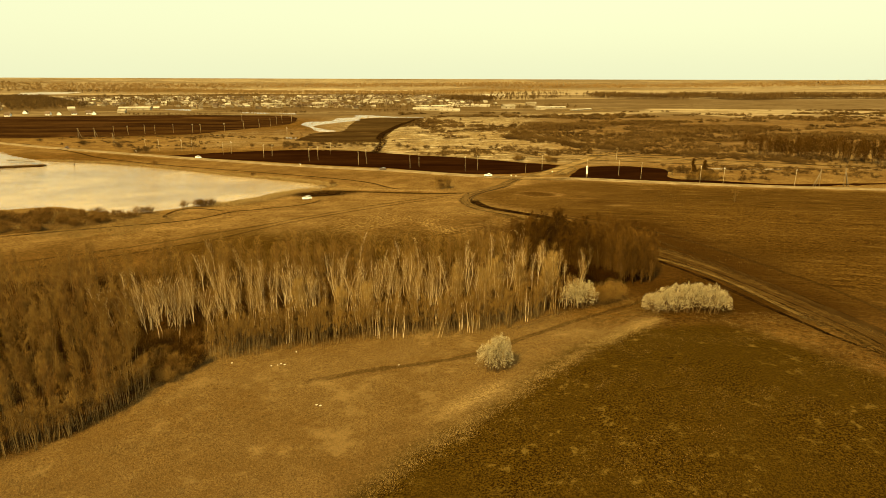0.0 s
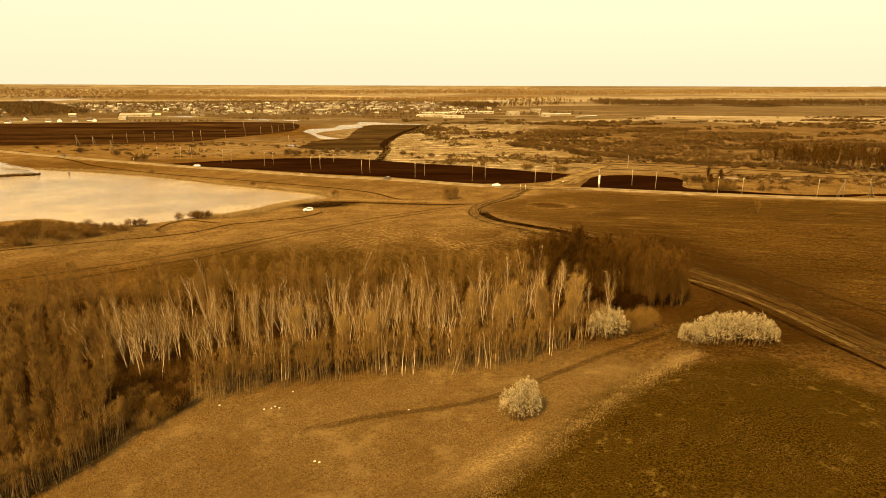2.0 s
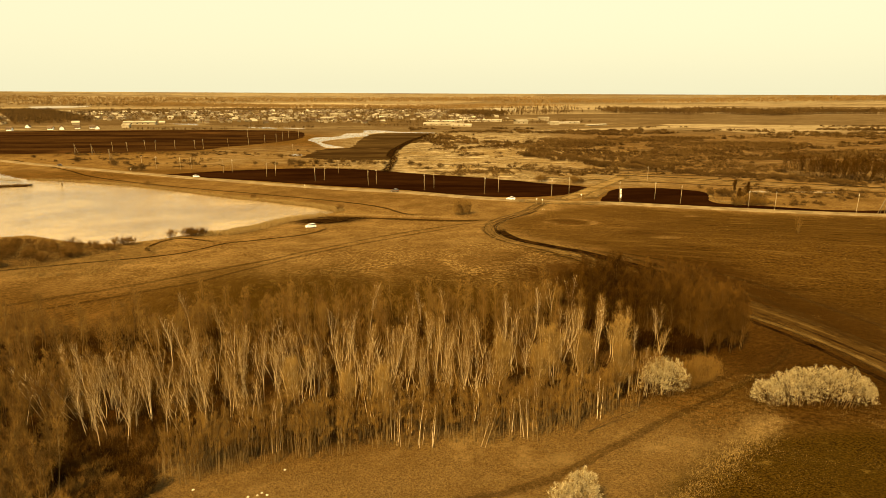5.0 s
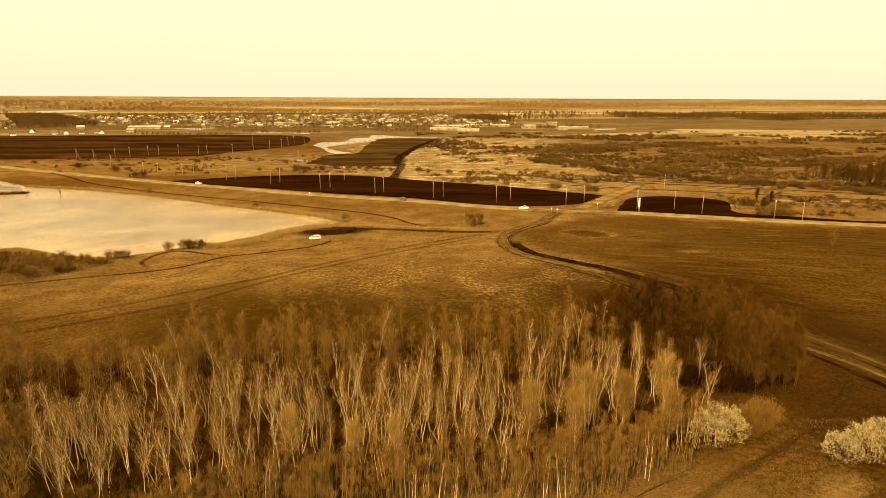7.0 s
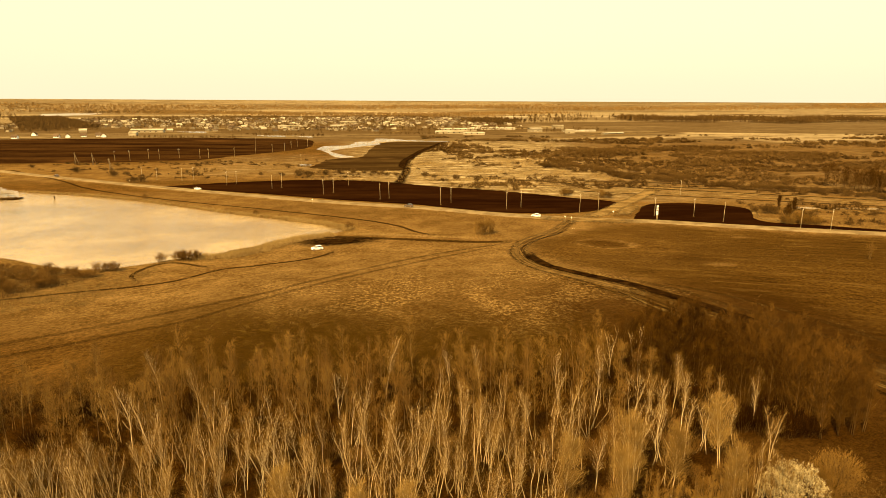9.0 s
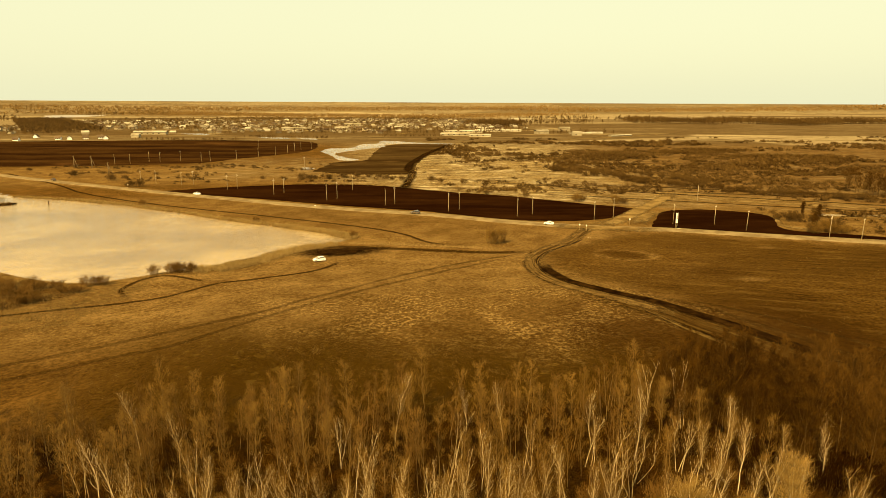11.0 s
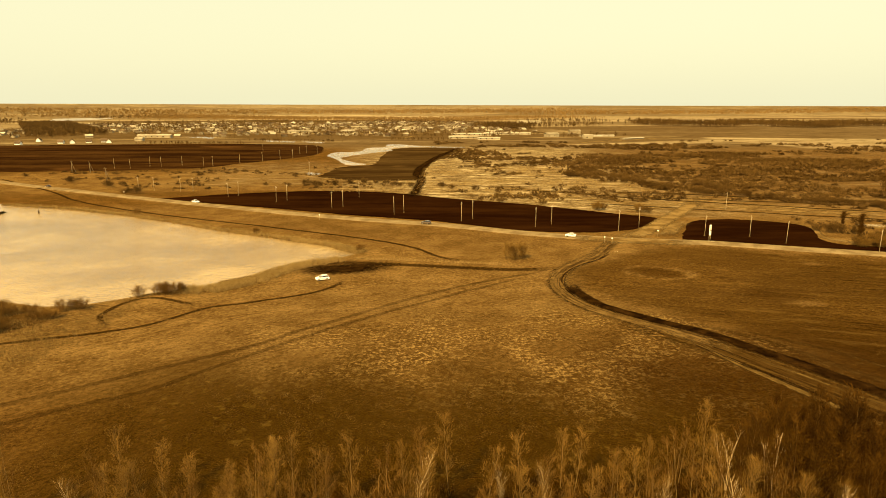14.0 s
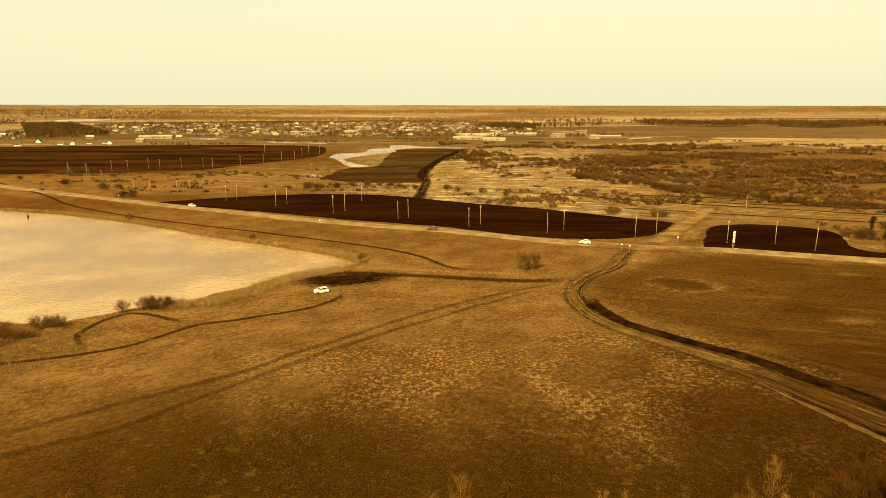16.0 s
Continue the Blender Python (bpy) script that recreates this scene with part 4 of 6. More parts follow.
saplings = [tree("young_aspen", "thin young aspen with brown bare twigs", "saplings along the grove's edge", O, BARK_PALE, TWIG_OLIVE, seed=60 + i, h=6.4 + (i % 3) * 0.7, stems=5 + i % 2, lean=0.06, bend=0.12,
                 first=0.45, spread=0.8, limbs=14, twigs=500, width=0.028, thick=0.066, base=1.1, rise=2.6) for i in range(6)]
pale_saplings = [tree("young_birch", "thin young birch with pale bare stem", "saplings along the grove's edge", O, BIRCH, TWIG_OLIVE, seed=80 + i, h=7.4, stems=3, lean=0.06, bend=0.12,
                      first=0.48, spread=1.1, limbs=12, twigs=520, width=0.024, thick=0.06, base=0.6, rise=2.0) for i in range(4)]
browns = [tree("alder_tree", "brown bare alder with fine dense twigs", "alders of the grove", O, BARK_PALE, (TWIG_OLIVE, TWIG, TWIG_OLIVE)[i % 3], seed=100 + i, h=9.2 + i % 3, stems=2 + i % 2, lean=0.05, bend=0.12,
               first=0.30, spread=1.7, limbs=18, twigs=1500, width=0.040, thick=0.060, base=0.9, rise=2.2) for i in range(5)]
darks = [tree("elm_tree", "tall dark bare tree with dense fine twigs", "dark trees by the track", O, BARK, TWIG_RED, seed=120 + i, h=10.4 + 1.0 * (i % 3), stems=1 + i % 2, lean=0.04, bend=0.12,
              first=0.12, spread=2.7, limbs=28, twigs=2100, width=0.060, thick=0.085, base=0.4, rise=1.6) for i in range(4)]
thin = [tree("aspen_tree", "slim brown aspen with sparse upright twigs", "aspens behind the grove", O, BARK_PALE, (TWIG_OLIVE, TWIG)[i % 2], seed=140 + i, h=9.4 + 0.9 * (i % 3), stems=1 + i % 2, lean=0.06, bend=0.15,
             first=0.25, spread=2.1, limbs=14, twigs=820, width=0.040, thick=0.06, base=0.6, rise=1.6) for i in range(5)]

# three broad golden trees and others where the grove opens
GOLD = [(-10, 123.5), (-2, 120.5), (3.7, 118.5), (32, 127.5), (36, 125), (40, 119.5), (27, 120), (45.5, 131), (22, 124)]
plant(golds, GOLD, 1, 0.9, 1.1)
for x, y in GOLD:
    PLACED += [(x, y), (x - 1.6, y - 1.2), (x + 1.6, y - 1.2), (x, y - 2.6), (x - 1.5, y - 3.6), (x + 1.5, y - 3.6)]
# lighter twigs for the clump's east half: its lit side put into colour
outer = [tree("elm_tree", "brown bare tree, twigs coloured as the lit side of the dark trees", "dark trees by the track", O, BARK, TWIG_LIT, seed=130 + i, h=9.6 + 1.0 * (i % 3), stems=1 + i % 2, lean=0.04, bend=0.12,
              first=0.14, spread=2.4, limbs=22, twigs=2000, width=0.042, thick=0.075, base=0.4, rise=1.9) for i in range(3)]


def clump(x, y):
    """How far out in the stand of dark trees a place lies: 1 at its edge."""
    return ((x - 66.5) / 11) ** 2 + ((y - 148) / 12) ** 2


plant(outer, spread_over(85, 14, 55, 80, 134, 162, 1.5, lambda x, y: clump(x, y) < 1 and x > 63.5 - 0.1 * (y - 140)), 14, 0.8, 1.1)
# the west hollow takes the darker twigs, its shade given by colour
plant(darks, spread_over(75, 2, 40, 90, 132, 171, 1.5, lambda x, y: (clump(x, y) < 0.95 and x < 63 and not ((x - 60) / 4.5) ** 2 + ((y - 140.5) / 4.5) ** 2 < 1)
                         or ((x - 53) / 9) ** 2 + ((y - 159) / 6.5) ** 2 < 1), 2, 0.75, 1.12)
hollow_bushes = [bush("elder_bush", "tangled bush, near-black in place of the shade among the trees", "bushes among the dark trees", O, BARK, TWIG_SHADE, 190 + i, 4.6, 3.4, 18, 1100, 0.06) for i in range(2)]
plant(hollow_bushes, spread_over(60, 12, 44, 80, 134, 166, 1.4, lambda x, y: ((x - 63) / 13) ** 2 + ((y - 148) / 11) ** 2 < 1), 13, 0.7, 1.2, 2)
plant(birches, spread_over(135, 3, -62, 22, 117, 139, 1.7, lambda x, y: y > front(x) + 7 and not (-14 < x < 8 and y < 124) and x > -31 - (y - 97) * 0.4) +
      spread_over(26, 4, 22, 52, 126, 150, 2.6) + [(46.5, 158), (52.5, 156.5), (56, 158), (49, 150), (60, 146), (42, 161), (56, 140)] + spread_over(16, 44, -40, 46, 143, 160, 4.0), 3, 0.74, 1.02, 4.0)
plant(saplings, spread_over(200, 5, -26, 42, 106, 126, 0.8, lambda x, y: 0.6 < y - front(x) < 9.5), 5, 0.75, 1.1)
rng = random.Random(61)
for k, (x, y) in enumerate(spread_over(75, 62, -62, -33, 74, 102, 0.9, lambda x, y: 0.2 < y - front(x) < 3.2)):
    c = copy_thing(saplings[k % len(saplings)], stand(x, y, rng))
    c.scale = (0.9, 0.9, rng.uniform(0.75, 1.0))
for k, (x, y, tilt) in enumerate([(-47.5, 130, 22), (-48.5, 130.5, -16), (-46.5, 131, 12), (-39.5, 125, -10), (-39, 126, 8), (-44, 128, 18), (-51, 129, -20)]):
    c = copy_thing(birches[k % len(birches)], pose(x, y, height(x, y), rng.gauss(0, 5), tilt, 40 * k))
    c.scale = (0.9, 0.9, 1.0)
plant(pale_saplings, spread_over(24, 6, -20, 48, 106, 126, 1.1, lambda x, y: 0.8 < y - front(x) < 8), 6, 0.75, 1.1)
plant(browns, spread_over(230, 7, -78, -33, 76, 138, 1.7, lambda x, y: y > front(x) + 0.6 and x < -33 - (y - 97) * 0.4), 7, 0.72, 1.05)
plant(thin, spread_over(210, 8, -85, 54, 142, 171, 2.1, lambda x, y: y < 166 - 0.03 * x + 3 * math.sin(x * 0.35)), 8, 0.72, 1.02)

# bushes in the wet hollow, under the trees and round the grove
red_bushes = [bush("dogwood_bush", "dark reddish bush in the wet hollow", "bushes in the hollow", O, BARK, TWIG_RED, 165 + i, 3.8, 2.4, 20, 950, 0.045) for i in range(3)]
hollow = [bush("alder_bush", "low rounded bush of brown twigs", "bushes in the hollow", O, BARK, TWIG, 160 + i, 3.8, 2.3, 20, 950, 0.045) for i in range(4)]
plant(red_bushes, spread_over(40, 19, -48, -24, 99, 126, 1.5, lambda x, y: y > front(x) + 0.2 and x > -35 - (y - 97) * 0.4), 19, 0.8, 1.3, 2)
plant(hollow, spread_over(34, 9, -44, -26, 100, 122, 1.7, lambda x, y: y > front(x) + 0.3) + spread_over(60, 10, -50, 46, 118, 144, 2.4), 9, 0.7, 1.25, 2)
under = [bush("hazel_bush", "bushy undergrowth of twigs painted near-black for shade", "undergrowth of the grove", O, BARK, TWIG_SHADE, 170 + i, 3.6, 2.6, 12, 420, 0.055) for i in range(3)]
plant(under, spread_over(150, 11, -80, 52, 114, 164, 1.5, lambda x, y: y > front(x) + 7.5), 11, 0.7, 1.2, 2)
olive = [bush("willow_bush", "round olive-brown willow bush", "willow bushes", O, BARK, TWIG_OLIVE, 180 + i, 6.3, 4.4, 34, 5200, 0.045, 0.42) for i in range(2)]
plant(olive, [(53.6, 122.5), (57.2, 124.6), (180, 307), (186.5, 306), (192, 306), (188, 311), (109.5, 400), (128.5, 392)], 12, 0.98, 1.12, 1)
for x, y, k in ((-30.5, 101.2, 0.62), (-33, 103.5, 0.60), (-28.5, 104, 0.52), (-35.5, 107, 0.66), (-31, 107.5, 0.6), (-27, 106.8, 0.5), (-36.5, 98.6, 0.55), (-34.5, 111, 0.6)):
    c = copy_thing(olive[0], pose(x, y, height(x, y), 0, 0, 70 * k * 10))
    c.scale = (k, k, k)
blossom_bush("blossoming_willow", "wide willow bush covered in pale catkins", pose(67.5, 112.5, height(67.5, 112.5)) @ Matrix.Diagonal((0.92, 1, 0.95, 1)), 7,
             [(-7.0, 0.8, 2.2, 4.2), (-4.6, 0.3, 2.3, 5.4), (-1.8, 0.4, 2.5, 5.9), (0.8, 0.2, 2.2, 6.3), (3.2, -0.3, 2.5, 6.4), (6.0, -1.1, 2.5, 6.0), (7.9, -1.7, 1.9, 4.8)], 13000)
blossom_bush("blossoming_willow", "round willow bush with pale catkins beside the trees", pose(47.5, 119.5, height(47.5, 119.5)), 8,
             [(-1.4, 0.2, 2.2, 5.0), (1.5, 0, 2.3, 5.6), (0.2, 1.2, 2.0, 6.0)], 4600)
blossom_bush("blossoming_willow", "single round willow bush in the meadow", pose(22.8, 90.5, height(22.8, 90.5)), 9,
             [(-1.2, 0, 1.7, 4.4), (0.7, 0.2, 1.9, 5.8), (0.1, -0.6, 1.6, 5.0), (1.6, 0.1, 1.3, 4.2)], 4600)

# a fallen birch at the edge of the trees
bm = bmesh.new()
rng = random.Random(5)
p0 = Vector((31.5, 109.6, height(31.5, 109.6) + 0.3))
p1 = Vector((40.5, 112.6, height(40.5, 112.6) + 1.5))
tube(bm, [p0, p0.lerp(p1, 0.5) + Vector((0, 0, 0.25)), p1], [0.10, 0.07, 0.02], 6)
for k in range(9):
    q = p0.lerp(p1, 0.3 + 0.07 * k)
    tube(bm, [q, q + Vector((rng.uniform(0.5, 1.6), rng.uniform(-0.9, 0.9), rng.uniform(-0.2, 1.0)))], [0.03, 0.008], 3, False)
tagged(part("fallen_trunk", bm, BARK, None), "grey fallen birch trunk lying in the grass", "trunk")


# ---- poles, signs, cars ----
def pole(at, h=8.6, label="pale concrete power pole with a crossarm", group="power poles"):
    ob = thing("power_pole", label, "pole", group, at)
    bm = bmesh.new()
    tube(bm, [(0, 0, -0.4), (0, 0, h * 0.5), (0, 0, h)], [0.11, 0.10, 0.08], 7)
    part("post", bm, CONCRETE, ob)
    bm = bmesh.new()
    box(bm, -0.45, -0.04, h - 0.70, 0.45, 0.04, h - 0.62)
    tube(bm, [(-0.3, 0, h - 0.7), (0, 0, h - 1.1)], [0.02, 0.02], 4)
    tube(bm, [(0.3, 0, h - 0.7), (0, 0, h - 1.1)], [0.02, 0.02], 4)
    part("crossarm", bm, GREY_WOOD, ob)
    for x, z in ((-0.4, h - 0.62), (0.4, h - 0.62), (0, h)):
        bm = bmesh.new()
        tube(bm, [(x, 0, z), (x, 0, z + 0.1), (x, 0, z + 0.2)], [0.05, 0.07, 0.03], 6)
        part("insulator", bm, WHITE, ob)
    bm = bmesh.new()
    rng = random.Random(3)
    ring = []
    for k in range(16):
        a = k * 6.28318 / 16
        r = 0.55 * rng.uniform(0.7, 1.3)
        ring.append(bm.verts.new((math.cos(a) * r, math.sin(a) * r * 1.2, 0.03 + 0.05 * (k % 2))))
    top = bm.verts.new((0, 0, 0.25))
    for k in range(16):
        bm.faces.new((ring[k], ring[(k + 1) % 16], top))
    part("earth_mound", bm, GRAVEL, ob, "small mound of pale earth")
    return ob


def a_frame(at):
    """An angle pole: an upright and slanted struts."""
    ob = thing("angle_pole", "wooden power pole braced by slanted struts", "pole", "power poles", at)
    for name, a, b in (("post", (0, 0, -0.4), (0, 0, 9.6)), ("strut", (3.0, 0.6, -0.3), (0.1, 0, 8.2)), ("strut", (1.3, -2.0, -0.3), (0.05, -0.1, 8.2))):
        bm = bmesh.new()
        tube(bm, [a, Vector(a).lerp(Vector(b), 0.5), b], [0.17, 0.15, 0.12], 7)
        part(name, bm, GREY_WOOD, ob)
    bm = bmesh.new()
    box(bm, -1.0, -0.06, 8.7, 1.0, 0.06, 8.84)
    part("crossarm", bm, GREY_WOOD, ob)
    return ob


POLES = [(-151, 505), (-140, 500), (-122, 493), (-115, 495), (-88, 468), (-83, 472), (-57, 445), (-52, 451), (-25, 420), (-19.6, 425.5), (6.6, 398), (11.6, 402.3),
         (37, 376.5), (43, 381.5), (67.5, 359), (76, 364), (100.5, 347), (112, 353), (131.5, 333), (149, 329.7), (155.5, 316), (179, 297.7), (189, 293), (220, 281), (176, 395)]
FAR_POLES = [(-221, 648), (-209, 650), (-199, 668), (-188, 663), (-173, 672), (-153, 666), (-146, 669), (-125, 680), (-110, 710), (-97, 733), (-87, 751), (-84, 787),
             (-80, 814), (-68, 812), (-133, 846), (-55, 602), (-12, 459)]
first = None
for k, (x, y) in enumerate(POLES + FAR_POLES):
    m = pose(x, y, height(x, y), random.Random(k).gauss(0, 0.8), random.Random(k + 50).gauss(0, 0.8), 28)
    if first is None:
        first = pole(m)
    else:
        copy_thing(first, m)
first = a_frame(pose(-242, 620, 0, 0, 0, -20))
for x, y, r in ((-226, 614, 0), (-192, 559, 15), (230.5, 277, 150), (243.5, 276.5, 10)):
    copy_thing(first, pose(x, y, 0, 0, 0, r))

# the tall white pylon sign at the junction
sign = thing("pylon_sign", "tall narrow white roadside sign on a concrete base", "sign", at=pose(127, 321, height(127, 321), 0, 0, 12))
bm = bmesh.new()
box(bm, -2.4, -0.9, -0.1, 2.4, 0.9, 0.3)
bmesh.ops.bevel(bm, geom=bm.edges[:], offset=0.06, segments=1, affect="EDGES")
part("plinth", bm, CONCRETE, sign)
for x in (-0.28, 0.28):
    bm = bmesh.new()
    tube(bm, [(x, 0, 0.2), (x, 0, 3.6)], [0.08, 0.08], 7)
    part("leg", bm, CONCRETE, sign)
bm = bmesh.new()
box(bm, -0.45, -0.12, 2.8, 0.45, 0.12, 7.0)
bmesh.ops.bevel(bm, geom=bm.edges[:], offset=0.05, segments=2, affect="EDGES")
board = part("board", bm, WHITE, sign)
for z, h in ((6.3, 0.22), (5.8, 0.22), (5.1, 0.5)):
    bm = bmesh.new()
    box(bm, -0.32, -0.135, z - h, 0.32, -0.122, z)
    part("panel", bm, CAR_DARK, board, "dark printed bar")

for x, y, r in ((112, 334, -30), (-28.5, 386.5, 20), (-150, 479, 10), (88, 321.5, -60), (86, 324, -60)):
    ob = thing("road_sign", "small round traffic sign on a thin post", "sign", "traffic signs", pose(x, y, 0.1, 0, 0, r))
    bm = bmesh.new()
    tube(bm, [(0, 0, -0.2), (0, 0, 2.5)], [0.05, 0.05], 6)
    part("post", bm, CONCRETE, ob)
    bm = bmesh.new()
    tube(bm, [(0, -0.06, 2.3), (0, -0.09, 2.3)], [0.30, 0.30], 14)
    part("plate", bm, WHITE, ob)


def car(name, label, at, paint, length=4.5, estate=True):
    """A car with a shaped body, glasshouse, wheels, lamps and mirrors; x is forward."""
    ob = thing(name, label, "car", "cars", at)
    L, W = length / 2, 0.88
    bm = bmesh.new()
    # side outline of the body, front to back
    low = [(L, 0.45), (L - 0.05, 0.72), (L - 0.35, 0.86), (0.95, 0.98), (-L + 0.25, 1.02), (-L, 0.85), (-L, 0.42), (-L + 0.2, 0.27), (L - 0.2, 0.27)]
    rows = []
    for y, k in ((-W, 0.0), (-W + 0.10, 0.05), (W - 0.10, 0.05), (W, 0.0)):
        rows.append([bm.verts.new((px * (1 - 0.02 * (k == 0)), y, pz + (k if pz > 0.8 else 0))) for px, pz in low])
    for a, b in zip(rows, rows[1:]):
        for i in range(len(low)):
            bm.faces.new((a[i], a[(i + 1) % len(low)], b[(i + 1) % len(low)], b[i]))
    bm.faces.new(rows[0][::-1])
    bm.faces.new(rows[-1])
    bmesh.ops.recalc_face_normals(bm, faces=bm.faces[:])
    bmesh.ops.bevel(bm, geom=bm.edges[:], offset=0.03, segments=2, affect="EDGES")
    part("body", bm, paint, ob)
    rear = -L + (0.2 if estate else 0.75)
    bm = bmesh.new()
    vs = []
    for z, x0, x1, w in ((1.0, 1.05, rear, 0.82), (1.46, 0.25, rear + 0.35, 0.64)):
        vs.append([bm.verts.new(p) for p in ((x0, -w, z), (x0, w, z), (x1, w, z), (x1, -w, z))])
    for i in range(4):
        bm.faces.new((vs[0][i], vs[0][(i + 1) % 4], vs[1][(i + 1) % 4], vs[1][i]))
    bm.faces.new(vs[1])
    bmesh.ops.recalc_face_normals(bm, faces=bm.faces[:])
    part("glasshouse", bm, GLASS_DARK, ob, "dark tinted windows")
    bm = bmesh.new()
    box(bm, rear + 0.30, -0.66, 1.455, 0.32, 0.66, 1.53)
    bmesh.ops.bevel(bm, geom=bm.edges[:], offset=0.04, segments=2, affect="EDGES")
    roof = part("roof", bm, paint, ob)
    for y in (-0.58, 0.58):
        bm = bmesh.new()
        tube(bm, [(0.1, y, 1.56), (rear + 0.5, y, 1.56)], [0.02, 0.02], 5)
        part("roof_rail", bm, RIM, roof)
    for y in (-1, 1):
        for x0, x1 in ((1.08, 0.26), (0.0, -0.02), (rear, rear + 0.34)):
            bm = bmesh.new()
            tube(bm, [(x0, y * 0.825, 1.0), (x1, y * 0.65, 1.47)], [0.045, 0.045], 5)
            part("pillar", bm, paint, ob)
        for x in (L - 0.85, -L + 0.85):
            wheel = thing_part("wheel", ob, (x, y * 0.80, 0.33), RUBBER)
            bm = bmesh.new()
            tube(bm, [(0, -0.115 * 1, 0), (0, 0.115, 0)], [0.20, 0.20], 12)
            part("rim", bm, RIM, wheel)
        bm = bmesh.new()
        box(bm, L - 0.10, y * 0.66 - 0.16, 0.66, L - 0.015, y * 0.66 + 0.16, 0.80)
        part("headlight", bm, LAMP_CLEAR, ob)
        bm = bmesh.new()
        box(bm, -L - 0.01, y * 0.70 - 0.12, 0.78, -L + 0.12, y * 0.70 + 0.12, 0.98)
        part("tail_light", bm, LAMP_RED, ob)
        bm = bmesh.new()
        box(bm, 0.78, y * 0.98 - 0.09, 1.0, 0.92, y * 0.98 + 0.09, 1.14)
        part("mirror", bm, paint, ob)
    return ob


def thing_part(name, parent, at, material):
    """A tyre: a rounded ring standing upright, as a part at its own place."""
    bm = bmesh.new()
    tube(bm, [(0, -0.11, 0), (0, -0.08, 0), (0, 0.08, 0), (0, 0.11, 0)], [0.29, 0.335, 0.335, 0.29], 18)
    ob = part(name, bm, material, parent)
    ob.location = at
    return ob


car("parked_car", "white estate car parked on the muddy shore", pose(-18.4, 281.5, height(-18.4, 281.5) + 0.02, 0, 0, 196), CAR_WHITE, 4.1)
car("white_car", "white saloon car on the country road", pose(76, 335.6, 0.36, 0, 0, 153), CAR_WHITE, 4.3, False)
car("dark_car", "dark estate car on the country road", pose(20, 369.5, 0.36, 0, 0, 152), CAR_DARK, 4.4)
car("white_car", "pale car on the road along the pond", pose(-100, 445.0, 0.36, 0, 0, -34), CAR_WHITE, 4.3, False)

car("dark_car", "dark saloon car on the road along the pond", pose(-214, 523.8, 0.36, 0, 0, 143), CAR_DARK, 4.3, False)


# ---- scrub, reeds and grass ----
def clumps(name, label, category, places, material, size, slivers, width, seed, aspect=0.7):
    """Many small leafless bushes as one mesh: each a tuft of upright slivers."""
    rng = random.Random(seed)
    verts, faces = [], []
    for x, y, s in places:
        z = height(x, y)
        for k in range(slivers):
            # from the root out to an uneven dome
            d = Vector((rng.gauss(0, 1), rng.gauss(0, 1), abs(rng.gauss(0.3, 0.8)))).normalized()
            lump = 0.75 + 0.35 * noise.noise(d * 2.2 + Vector((x, y, 0)))
            tip = Vector((x + d.x * s * size * 0.55 * lump, y + d.y * s * size * 0.55 * lump, z + d.z * s * size * aspect * lump))
            b = Vector((x, y, z - 0.05)).lerp(tip, rng.uniform(0.25, 0.7))
            w = width * s * rng.uniform(0.6, 1.4)
            an = rng.uniform(0, 3.14)
            side_ = Vector((math.cos(an), math.sin(an), rng.gauss(0, 0.5))) * w
            i = len(verts)
            verts += [b - side_, b + side_, tip + side_ * 0.3]
            faces.append((i, i + 1, i + 2))
    return tagged(mesh_object(name, verts, faces, material), label, category, kind="stuff")


def scatter(n, seed, x0, x1, y0, y1, scale, cut, lo=0.6, hi=1.4):
    """Uneven drifts: places where a broad noise is high."""
    rng = random.Random(seed)
    out, tries = [], 0
    while len(out) < n and tries < n * 40:
        tries += 1
        x, y = rng.uniform(x0, x1), rng.uniform(y0, y1)
        if noise.noise(Vector((x * scale * 0.6, y * scale, seed))) + 0.5 * noise.noise(Vector((x * scale * 3, y * scale * 3, seed))) > cut:
            out.append((x, y, rng.uniform(lo, hi)))
    return out


def clear(places, *polys):
    xs, ys = np.array([p[0] for p in places]), np.array([p[1] for p in places])
    keep = d_road(xs, ys) > 9
    for poly in polys:
        keep &= ~inside(poly, xs, ys)[0]
    return [p for p, k in zip(places, keep) if k]


WET = (BLACK, BLACK_EAST, PLOUGHED, RIVER, MARSH_FIELD, POND)
clumps("scrubland", "leafless brown willow scrub over the wet meadow", "scrub", clear(scatter(2800, 21, 40, 420, 425, 780, 0.016, 0.06, 0.6, 1.4), *WET), SCRUB, 4.8, 32, 0.24, 1, 0.55)
clumps("scrubland", "distant leafless scrub in broad dark drifts", "scrub", clear(scatter(3400, 22, 80, 900, 540, 1000, 0.012, 0.10, 0.7, 1.6), *WET), SCRUB, 6.4, 26, 0.48, 2, 0.50)
clumps("scrubland", "sparse leafless bushes along the river", "scrub", clear(scatter(420, 23, -260, 40, 500, 640, 0.03, 0.10), *WET), SCRUB, 4.0, 48, 0.16, 3, 0.5)
clumps("scrubland", "dark scrub east of the road", "scrub", clear(scatter(700, 24, 190, 420, 300, 440, 0.03, 0.0), *WET), SCRUB, 4.4, 46, 0.18, 4, 0.5)
clumps("scrubland", "dense dark willow scrub on the wet eastern meadow", "scrub", clear(scatter(2000, 27, 170, 500, 470, 740, 0.016, 0.08, 0.7, 1.5), *WET), SCRUB, 5.2, 30, 0.34, 6, 0.5)
shrubs = [bush("meadow_bush", "rounded brown bush standing in dry grass", "bushes beyond the road", O, BARK, SCRUB, 200 + i, 6.0, 3.6, 18, 900, 0.11, 0.9) for i in range(3)]
HEDGES = []
